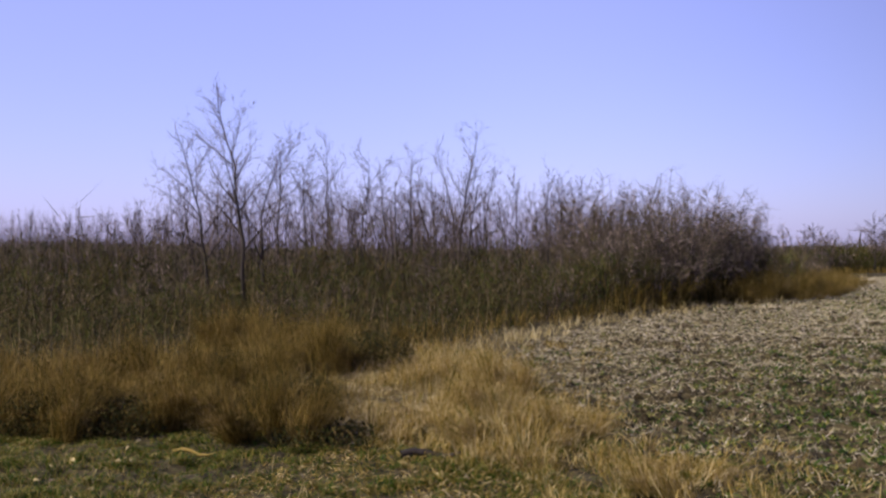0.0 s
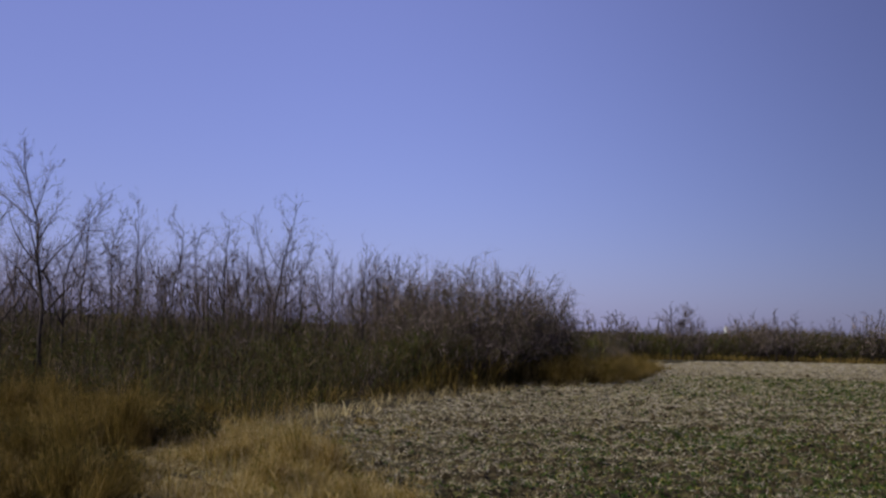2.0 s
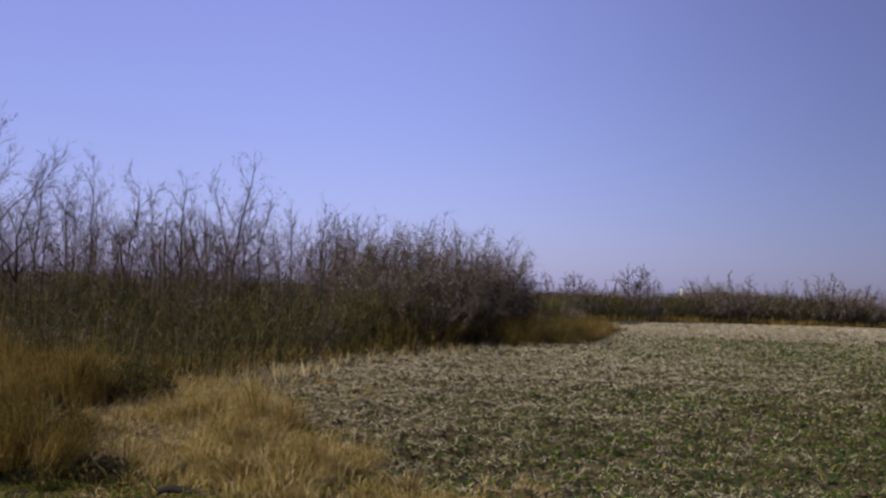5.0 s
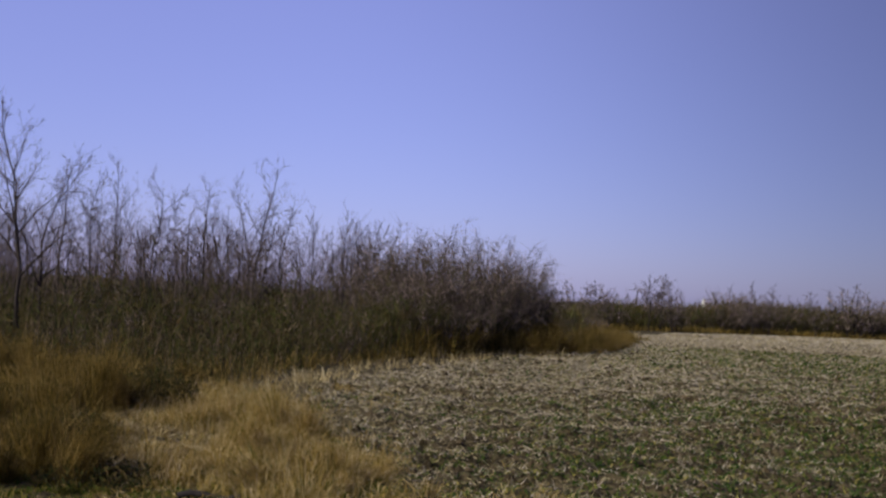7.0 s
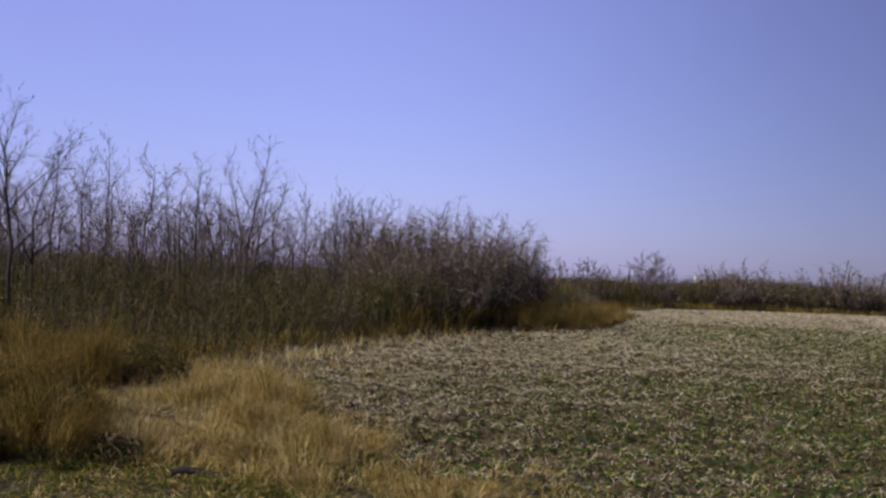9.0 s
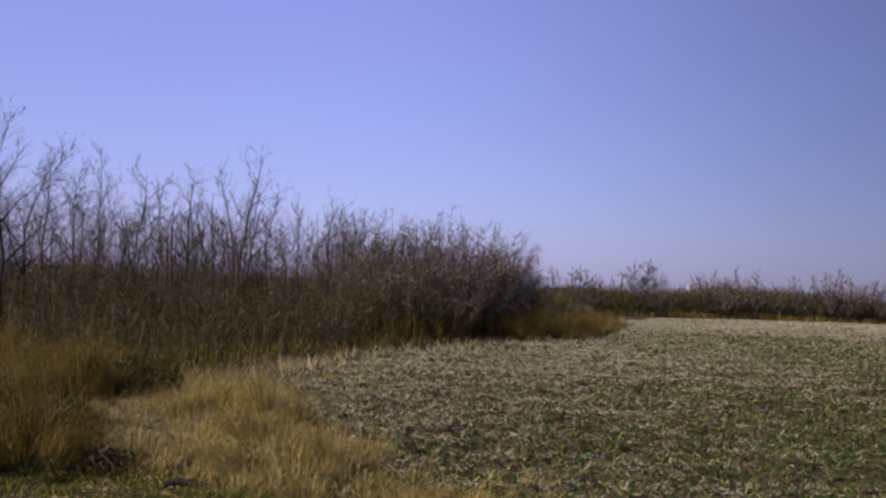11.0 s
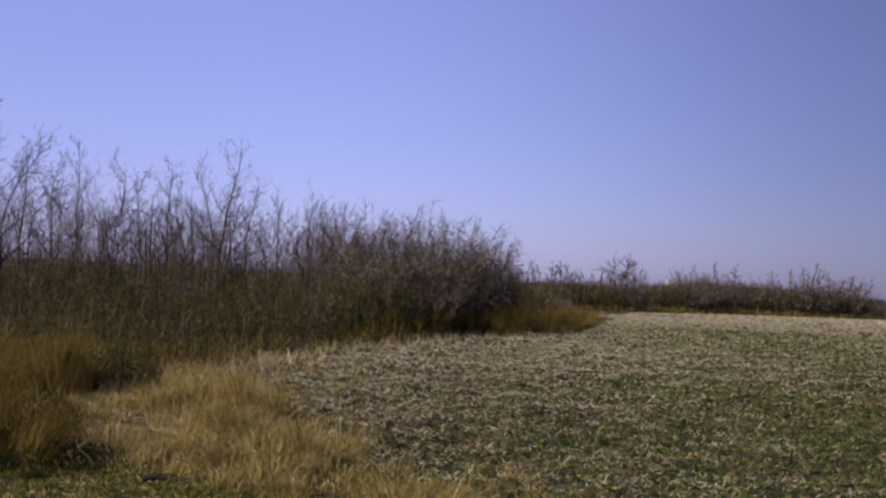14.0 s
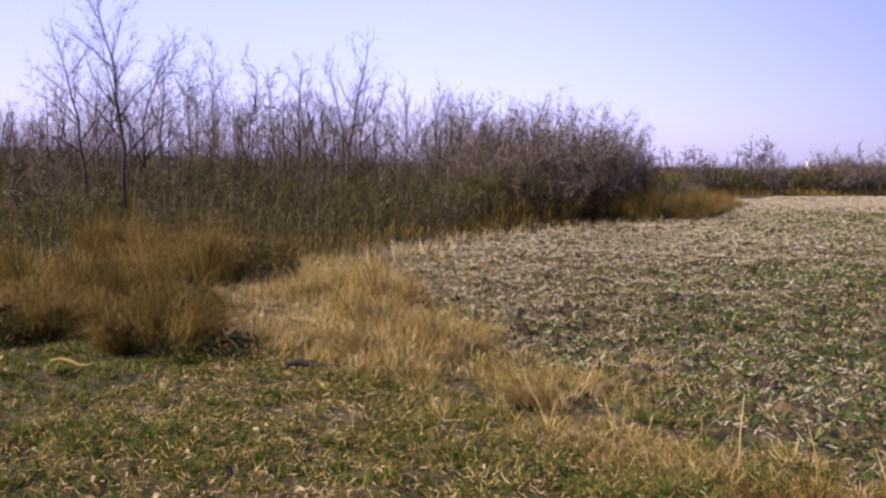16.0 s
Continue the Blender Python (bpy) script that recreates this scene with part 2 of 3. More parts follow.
def ground_height(x, y):
    z = 0.02 * wave(x, y, 2.3) + 0.012 * wave(x, y, 0.5, 3)
    f = within(x, y, FIELD_POLY)
    return z + np.where(f, 0.05 * wave(x, y, 0.14, 1) + 0.06 * wave(x * 0.25, y, 0.17, 2), 0.03 * wave(x, y, 0.14, 5))


# ---- ground: one sheet, fine near by, out to the horizon ----
def build_ground():
    def axis(lo, hi, step, far):
        mid = np.arange(lo, hi + 1e-6, step)
        out = [step]
        while sum(out) < far:
            out.append(out[-1] * 1.17)
        grow = np.cumsum(out)
        return np.concatenate([lo - grow[::-1], mid, hi + grow])
    xs, ys = axis(-4.0, 13.0, 0.08, 3500), axis(3.0, 24.0, 0.08, 3500)
    X, Y = np.meshgrid(xs, ys)
    near = np.exp(-((X - 4) ** 2 + (Y - 14) ** 2) / 45 ** 2)
    Z = ground_height(X, Y) * near
    v = np.stack([X, Y, Z], -1).reshape(-1, 3)
    w, h = len(xs), len(ys)
    i = (np.arange(h - 1)[:, None] * w + np.arange(w - 1)).ravel()
    f = np.concatenate([np.stack([i, i + 1, i + w + 1], 1), np.stack([i, i + w + 1, i + w], 1)])
    tagged(new("ground", tri_mesh("ground", v, f, SOIL, True)), "bare brown soil of a harvested field and its weedy margin", "ground", kind="structure")


build_ground()


# ---- trees ----
def grow(start, way, length, r, bend, steps=6):
    """A bent limb: its points and radii."""
    pts, way = [np.array(start, float)], np.array(way, float)
    for _ in range(steps):
        way = way + rng.normal(0, bend, 3) + (0, 0, 0.03)
        way /= np.linalg.norm(way)
        pts.append(pts[-1] + way * length / steps)
    return np.array(pts), np.linspace(r, r * 0.25, steps + 1)


def tilted(way, angle, turn):
    """A direction that leaves way by that angle, on the side that turn names."""
    x, y, z = float(way[0]), float(way[1]), float(way[2])
    k = 1 / math.sqrt(x * x + y * y + z * z)
    x, y, z = x * k, y * k, z * k
    u = (y, -x, 0.0) if abs(z) < 0.9 else (0.0, z, -y)
    k = 1 / math.sqrt(u[0] ** 2 + u[1] ** 2 + u[2] ** 2)
    u = (u[0] * k, u[1] * k, u[2] * k)
    w = (y * u[2] - z * u[1], z * u[0] - x * u[2], x * u[1] - y * u[0])
    c, sn = math.cos(angle), math.sin(angle)
    cu, cw = sn * math.cos(turn), sn * math.sin(turn)
    return np.array([c * x + cu * u[0] + cw * w[0], c * y + cu * u[1] + cw * w[1], c * z + cu * u[2] + cw * w[2]])


def tilted_many(ways, angles):
    """Directions that leave each way by its angle, on any side."""
    ways = ways / np.maximum(np.linalg.norm(ways, axis=1, keepdims=True), 1e-9)
    u, w = cross_frame(ways)
    turn = rng.uniform(0, 6.28, len(ways))
    side = np.cos(turn)[:, None] * u + np.sin(turn)[:, None] * w
    return ways * np.cos(angles)[:, None] + side * np.sin(angles)[:, None]


def along_line(p, shares):
    """Places along a bent line, and which way it runs there."""
    s = np.asarray(shares) * (len(p) - 1)
    i = np.minimum(s.astype(int), len(p) - 2)
    step = p[i + 1] - p[i]
    return p[i] + step * (s - i)[:, None], step / np.linalg.norm(step, axis=1, keepdims=True)


def bare_tree(x, y, height, r, lean=(0, 0), limbs=9, spread=0.7, twigs=16, low=0.25, label="", line=None, stout=1.0):
    """A leafless tree: trunk, each limb a part, and its fine twigs. line: the trunk's sideways bends at given heights."""
    tree = tagged(new("bare_tree"), label or "slender leafless grey-brown tree in the thicket", "tree", "leafless trees of the thicket")
    tree.location = (x, y, 0)
    pts, rad = grow((0, 0, -0.05), (lean[0], lean[1], 1), height, r, 0.045, 9)
    if line:
        z = np.linspace(-0.05, height, 10)
        hs, xs = [a for a, _ in line], [b for _, b in line]
        pts = np.stack([np.interp(z, hs, xs) + rng.normal(0, 0.025, 10), rng.normal(0, 0.05, 10), z], 1)
        rad = r * (0.1 + 0.9 * np.linspace(1, 0, 10) ** 1.25)
    trunk = part("trunk", tube(pts, rad, 7), BARK, tree, smooth=True)

    def feather(owner, p, rr, count, size):
        """Branchlets along a limb, side twigs along each, and fine tips along those."""
        at, way = along_line(p, rng.uniform(0.12, 1.0, count))
        way = tilted_many(way, rng.uniform(0.35, 1.05, count))
        way[:, 2] += 0.1
        ln = size * rng.uniform(0.35, 1.0, count)
        i = np.minimum((rng.uniform(0, 1, count) * len(rr)).astype(int), len(rr) - 1)
        sets = [(at, at + way * ln[:, None], np.clip(rr[i] * 0.4, 0.004, 0.009) * stout)]
        for times, share, thin in ((4, 0.5, 0.0038), (3, 0.5, 0.0027)):
            at, way, ln = np.repeat(at, times, 0), np.repeat(way, times, 0), np.repeat(ln, times)
            n = len(at)
            at = at + way * (ln * rng.uniform(0.15, 0.95, n))[:, None]
            way = tilted_many(way, rng.uniform(0.35, 1.0, n))
            way[:, 2] += 0.06
            ln = ln * share * rng.uniform(0.5, 1.2, n)
            sets.append((at, at + way * ln[:, None], np.full(n, thin * stout)))
        tagged(part("branchwork", spikes(*(np.concatenate(c) for c in zip(*sets))), TWIG, owner), kind="stuff")
    turn = rng.uniform(0, 6.28)
    for k in range(limbs):
        s = (low + (0.9 - low) * (k + rng.uniform(0, 0.8)) / limbs) * (len(pts) - 1)
        i = min(int(s), len(pts) - 2)
        at = pts[i] + (pts[i + 1] - pts[i]) * (s - i)
        turn += 2.4 + rng.normal(0, 0.4)
        up = s / (len(pts) - 1)
        ln = height * (0.58 - 0.5 * up) * rng.uniform(0.6, 1.15)
        p2, r2 = grow(at, tilted(pts[i + 1] - pts[i], spread * rng.uniform(0.5, 1.15), turn), ln, max(rad[i] * 0.6, 0.009), 0.085, 6)
        limb = part("limb", tube(p2, r2, 5), BARK, tree, smooth=True)
        feather(limb, p2, r2, max(5, int(twigs * 0.5 * (1.25 - up))), ln * 0.5)
    feather(trunk, pts[len(pts) // 2:], rad[len(pts) // 2:], twigs // 2, height * 0.12)
    return tree


def shrub_parts(shrub, height, width, stems, twigs, thick=0.012, stout=1.0):
    """Many stems from one root, fanning outward, and a haze of twigs."""
    b, t, q = [], [], []
    for _ in range(stems):
        a, out = rng.uniform(0, 6.28), width * math.sqrt(rng.uniform(0, 1)) * 0.5
        lean = np.array([math.cos(a) * out, math.sin(a) * out, height * rng.uniform(0.75, 1.05) * math.sqrt(max(0.15, 1 - (out / (width * 0.56)) ** 2))])
        p, r = grow((math.cos(a) * out * 0.35, math.sin(a) * out * 0.35, -0.03), lean, np.linalg.norm(lean), thick * rng.uniform(0.7, 1.3), 0.17, 5)
        part("stem", tube(p, r, 4), BARK, shrub)
        for _ in range(twigs):
            s = rng.uniform(1.1, 5)
            i = min(int(s), 4)
            at = p[i] + (p[i + 1] - p[i]) * (s - i)
            way = tilted(p[i + 1] - p[i], rng.uniform(0.5, 1.5), rng.uniform(0, 6.28))
            b.append(at), t.append(at + way * height * rng.uniform(0.05, 0.17)), q.append(rng.uniform(0.004, 0.008) * stout)
    tagged(part("branchwork", spikes(b, t, q), BUSH_TWIG, shrub), kind="stuff")


def at_bearing(bearing, distance):
    return distance * math.sin(radians(bearing)), distance * math.cos(radians(bearing))


# the tall trees that stand out of the thicket: bearing, distance, trunk radius, limbs, (height, sideways bend)
for bearing, dist, r, limbs, line in (
        (-11.2, 22.0, 0.06, 15, ((0, 0), (1.8, -0.02), (3.5, -0.18), (4.5, -0.44), (5.1, -0.56))),
        (-12.9, 22.6, 0.05, 13, ((0, 0), (1.9, -0.15), (2.9, -0.37), (4.2, -0.73))),
        (-10.0, 22.8, 0.045, 13, ((0, 0), (1.9, -0.07), (2.8, 0.0), (3.5, 0.44), (4.15, 0.8))),
        (-9.4, 31.5, 0.055, 10, ((0, 0), (2.5, 0.1), (4.8, 0.25))),
        (-7.9, 31.0, 0.05, 10, ((0, 0), (2.0, 0.1), (3.5, 0.0), (4.6, 0.3))),
        (-6.6, 31.0, 0.045, 9, ((0, 0), (2.5, 0.03), (4.8, 0.0))),
        (-4.7, 30.5, 0.05, 9, ((0, 0), (2.2, 0.0), (3.6, 0.3), (4.4, 0.25), (4.6, -0.1))),
        (-3.2, 31.5, 0.045, 9, ((0, 0), (2.4, -0.1), (4.2, -0.25))),
        (-1.9, 30.0, 0.055, 11, ((0, 0), (2.4, 0.05), (4.5, 0.05))),
        (0.9, 29.5, 0.06, 11, ((0, 0), (2.0, 0.0), (3.4, 0.25), (5.0, 0.5))),
        (0.7, 30.2, 0.05, 10, ((0, 0), (2.0, -0.05), (3.3, -0.25), (4.6, -0.6))),
        (2.2, 31.0, 0.045, 9, ((0, 0), (2.4, 0.1), (4.3, 0.35))),
        (5.6, 31.5, 0.045, 9, ((0, 0), (2.4, 0.1), (4.0, 0.15))),
        (4.3, 30.4, 0.04, 10, ((0, 0), (2.0, -0.1), (3.9, -0.2))),
        (6.5, 30.0, 0.04, 10, ((0, 0), (1.8, 0.12), (3.7, 0.05))),
        (7.4, 31.2, 0.04, 10, ((0, 0), (2.1, -0.05), (3.8, 0.2)))):
    x, y = at_bearing(bearing, dist)
    bare_tree(x, y, line[-1][0], r, (0, 0), max(8, limbs * 4 // 5), 0.95, 36, 0.3, "tall leafless tree with spreading branches rising above the thicket", line)


def stand_top(bearing):
    """How high the crowns of the stand reach, as an angle above eye level."""
    return np.interp(bearing, [-30, -23, -18, -15.5, -13, -5, 0, 4, 7, 10, 12.5, 14.5, 16.2, 17.2, 18], [2.2, 2.3, 2.6, 3.3, 4.3, 4.3, 4.4, 4.0, 3.9, 3.7, 3.7, 3.1, 2.2, 1.2, 0.3])


spot = scatter(900, BRUSH_POLY)
bear, dist = np.degrees(np.arctan2(spot[:, 0], spot[:, 1])), np.hypot(spot[:, 0], spot[:, 1])
made = 0
for (x, y), b_, d_ in zip(spot, bear, dist):
    if made >= 96 or b_ > 8.5 or b_ < -27 or d_ < 25.5:
        continue
    top = EYE + d_ * math.tan(radians(float(stand_top(b_)))) * rng.uniform(0.6, 1.0)
    bare_tree(x, y, top, rng.uniform(0.018, 0.036), rng.normal(0, 0.14, 2), 8, 0.95, 18, 0.2)
    made += 1

# thin shoots that crowd between the trees
p = scatter(4200, BRUSH_POLY)
bb, far = np.degrees(np.arctan2(p[:, 0], p[:, 1])), np.hypot(p[:, 0], p[:, 1])
keep = (far > 25.5) & (bb < 9)
p, bb, far = p[keep], bb[keep], far[keep]
n = len(p)
tall = EYE + far * np.tan(np.radians(stand_top(bb) * rng.uniform(0.02, 0.9, n) ** 1.2))
root = np.stack([p[:, 0], p[:, 1], np.zeros(n)], 1)
top = root + np.stack([rng.normal(0, 0.13, n), rng.normal(0, 0.13, n), np.ones(n)], 1) * tall[:, None]
rows = [(root, top, rng.uniform(0.006, 0.013, n))]
for k in range(12):
    at = root + (top - root) * rng.uniform(0.3, 0.95, n)[:, None]
    rows.append((at, at + np.stack([rng.normal(0, 0.17, n), rng.normal(0, 0.17, n), rng.uniform(0.0, 0.45, n)], 1), rng.uniform(0.0025, 0.006, n)))
stuff("thicket_shoots", spikes(*(np.concatenate(c) for c in zip(*rows))), TWIG, "crowded thin leafless shoots between the trees", "shoots")

# the dense rounded bushes at the end of the thicket
for bearing, dist, height, width in ((8.6, 30, 3.7, 3.2), (10.4, 30.5, 3.85, 3.2), (12.2, 31, 3.9, 3.4), (13.8, 32.5, 3.85, 3.0), (15.0, 34, 3.75, 2.8), (15.9, 35.5, 3.5, 2.3), (11.4, 34, 4.0, 3.2), (7.2, 33, 3.9, 3.0), (9.4, 28, 2.6, 2.4), (12.0, 29.5, 2.7, 2.4), (14.2, 33, 2.8, 2.4), (16.7, 36, 2.8, 1.8)):
    shrub = tagged(new("thicket_bush"), "dense rounded leafless bush with purple-grey twigs", "bush", "rounded bushes of the thicket")
    shrub.location = (*at_bearing(bearing, dist), 0)
    shrub_parts(shrub, height, width, 72, 54, 0.014)

# tangled undergrowth of the thicket
p = scatter(170000, BRUSH_POLY)
p = p[(np.arctan2(p[:, 0], p[:, 1]) > radians(-30)) & (rng.uniform(0, 1, len(p)) < np.interp(np.hypot(p[:, 0], p[:, 1]), [30, 37], [1.0, 0.3]))]
far = np.hypot(p[:, 0], p[:, 1])
tall = np.interp(far, [13, 20, 23, 26, 36], [0.7, 0.85, 1.1, 1.4, 1.6]) * (1 + 0.34 * wave(p[:, 0], p[:, 1], 1.1, 5) + 0.14 * wave(p[:, 0], p[:, 1], 0.35, 8))
tall = tall * np.where(rng.uniform(0, 1, len(p)) < 0.12, rng.uniform(1.0, 1.75, len(p)), 1.0)
n = len(p)
root = np.stack([p[:, 0], p[:, 1], tall * rng.uniform(0, 0.88, n) ** 1.1], 1)
way = rng.normal(0, 0.17, (n, 3))
way[:, 2] = rng.uniform(-0.02, 0.4, n)
stuff("undergrowth", spikes(root, root + way * (tall * 0.6)[:, None], rng.uniform(0.004, 0.011, n) * np.interp(far, [13, 35], [0.8, 1.5])), BRUSH, "dark tangled leafless undergrowth along the field edge", "undergrowth")

# upright dead stems through the undergrowth
p = scatter(9500, BRUSH_POLY)
p = p[np.arctan2(p[:, 0], p[:, 1]) > radians(-30)]
n, far = len(p), np.hypot(p[:, 0], p[:, 1])
tall = np.interp(far, [13, 20, 26, 36], [0.75, 1.0, 1.6, 1.9]) * rng.uniform(0.6, 1.2, n)
root = np.stack([p[:, 0], p[:, 1], np.zeros(n)], 1)
top = root + np.stack([rng.normal(0, 0.12, n), rng.normal(0, 0.12, n), np.ones(n)], 1) * tall[:, None]
rows = [(root, top, rng.uniform(0.005, 0.012, n))]
for k in range(3):
    at = root + (top - root) * rng.uniform(0.35, 0.95, n)[:, None]
    rows.append((at, at + np.stack([rng.normal(0, 0.09, n), rng.normal(0, 0.09, n), rng.uniform(0.03, 0.25, n)], 1), rng.uniform(0.003, 0.006, n)))
stuff("upright_stems", spikes(*(np.concatenate(c) for c in zip(*rows))), STEM, "upright dead weed stems standing in the undergrowth", "stems")

# low many-stemmed shrubs that rise out of it
low_kinds = []
for k, (height, width) in enumerate(((1.5, 1.9), (1.8, 2.1), (1.25, 1.7), (1.65, 1.6))):
    shrub = tagged(new("brush_shrub"), "low tangled leafless shrub in the undergrowth", "shrub", "low shrubs of the undergrowth")
    shrub.location = (*at_bearing(-16.0 + 7 * k, 25.0 + k), 0)
    shrub_parts(shrub, height, width, 24, 45, 0.011)
    low_kinds.append(shrub)
spot = scatter(400, BRUSH_POLY)
bear, dist = np.degrees(np.arctan2(spot[:, 0], spot[:, 1])), np.hypot(spot[:, 0], spot[:, 1])
spot = spot[(dist > 19.5) & (dist < 32) & (bear > -27) & (bear < 12)][:46]
for k, (x, y) in enumerate(spot):
    ob = copy_thing(low_kinds[k % 4], pose(x, y, 0, 0, 0, rng.uniform(0, 360)))
    size = np.interp(math.hypot(x, y), [19.5, 26], [0.6, 1.0]) * rng.uniform(0.8, 1.15)
    ob.scale = (size, size, size)

# a lower skirt of the same brush before the rounded bushes
p = scatter(26000, [(3.2, 25.8), (5.8, 27.4), (8.4, 30.6), (10.6, 33.4), (11.9, 36.6), (10.2, 37.2), (8.4, 33.0), (6.0, 30.0), (3.4, 28.4)])
n = len(p)
tall = 1.15 * (1 + 0.35 * wave(p[:, 0], p[:, 1], 0.9, 5) + 0.15 * wave(p[:, 0], p[:, 1], 0.35, 8))
root = np.stack([p[:, 0], p[:, 1], tall * rng.uniform(0, 0.88, n) ** 1.1], 1)
way = np.stack([rng.normal(0, 0.2, n), rng.normal(0, 0.2, n), rng.uniform(0.1, 0.4, n)], 1)
stuff("undergrowth", spikes(root, root + way * (tall * 0.8)[:, None], rng.uniform(0.006, 0.014, n)), BRUSH, "low brown and green brush at the foot of the bushes", "undergrowth")


# ---- grasses ----
def grass(name, poly, n, height, width, lean, mat, label, clump=0.0, spread=0.5, gaps=-9.0):
    p = scatter(n, poly)
    if clump:
        p = p + np.stack([wave(p[:, 0], p[:, 1], clump, 1), wave(p[:, 0], p[:, 1], clump, 2)], 1) * clump * 0.55
        p = p + np.stack([wave(p[:, 0], p[:, 1], clump * 0.21, 3), wave(p[:, 0], p[:, 1], clump * 0.21, 6)], 1) * clump * 0.12
    rough = wave(p[:, 0], p[:, 1], 0.16, 9) + 0.7 * wave(p[:, 0], p[:, 1], 0.7, 2)
    p = p[rough > gaps + rng.uniform(-0.3, 0.3, len(p))]
    n = len(p)
    base = np.stack([p[:, 0], p[:, 1], ground_height(p[:, 0], p[:, 1]) - 0.01], 1)
    h = height * rng.uniform(1 - spread, 1 + spread * 0.4, n) * (1 + 0.3 * wave(p[:, 0], p[:, 1], 1.2, 4) + 0.35 * wave(p[:, 0], p[:, 1], 0.3, 7))
    comb = np.stack([wave(p[:, 0], p[:, 1], 0.8, 11), wave(p[:, 0], p[:, 1], 0.8, 13), np.zeros(n)], 1)
    le = (rng.normal(0, lean, (n, 3)) + comb * lean * 0.45) * h[:, None]
    le[:, 2] = 0
    return stuff(name, blades(base, h, rng.uniform(0.6, 1.4, n) * width, le), mat, label, "grass")


grass("broom_grass", SEDGE_POLY, 60000, 0.42, 0.005, 0.55, SEDGE, "tall russet broom grass in front of the thicket", 0.9, 0.8, 0.25)
NEAR_STRAW = [(3.6, 3.2), (2.6, 5.0), (2.05, 6.5), (0.9, 5.9), (1.6, 5.1), (2.6, 4.0)]
grass("thin_straw_grass", NEAR_STRAW, 17000, 0.13, 0.005, 0.9, STRAW, "thin dry straw among green grass at the field's corner", 0.35, 0.85, 0.1)
grass("straw_grass", STRAW_POLY[2:12], 88000, 0.17, 0.0055, 0.8, STRAW, "pale dry straw-coloured grass along the field margin", 0.45, 0.85, 0.2)
grass("mixed_grass", STRAW_POLY, 60000, 0.1, 0.006, 0.9, LAWN, "short green and brown grass between the straw", 0.5, 0.8, -0.1)
grass("short_grass", LAWN_POLY, 160000, 0.065, 0.0065, 1.0, LAWN, "short trodden grass, half green and half dead", 0.4, 0.85, -0.75)
grass("flattened_grass", [(-1.6, 14.2), (-0.5, 15.6), (0.4, 14.2), (0.3, 11.0), (0.5, 8.8), (-0.6, 8.2), (-1.0, 9.2), (-1.1, 11.5)], 34000, 0.08, 0.013, 1.7, BLEACHED, "bleached grass pressed flat beside the russet tussocks", 0.5, 0.8, -1.2)
strip = [(x - 0.8, y + 0.4) for x, y in FIELD_EDGE[5:]] + [(x + 0.1, y) for x, y in FIELD_EDGE[5:]][::-1]
grass("margin_grass", strip, 7000, 0.25, 0.009, 0.7, BLEACHED, "strip of dry straw grass between field and brush", 0.6, 0.75, -0.2)
grass("trodden_grass", [(-5.2, -3.2), (4.6, -3.2), (5.0, 3.1), (-3.7, 3.1), (-5.4, 8.4), (-7, 8.5)], 16000, 0.09, 0.012, 1.0, LAWN, "short trodden grass where the viewer stands", 0.4, 0.8, -0.4)
p = scatter(15000, LAWN_POLY + [(0.2, 9.5)])
a, ln, n = rng.uniform(0, 6.28, len(p)), rng.uniform(0.02, 0.075, len(p)), len(p)
root = np.stack([p[:, 0], p[:, 1], ground_height(p[:, 0], p[:, 1]) + rng.uniform(0.02, 0.07, n)], 1)
stuff("fallen_straw", spikes(root, root + np.stack([np.cos(a) * ln, np.sin(a) * ln, rng.normal(0, 0.03, n)], 1), rng.uniform(0.002, 0.0042, n)), STRAW, "dead straw lying in the short grass", "straw")


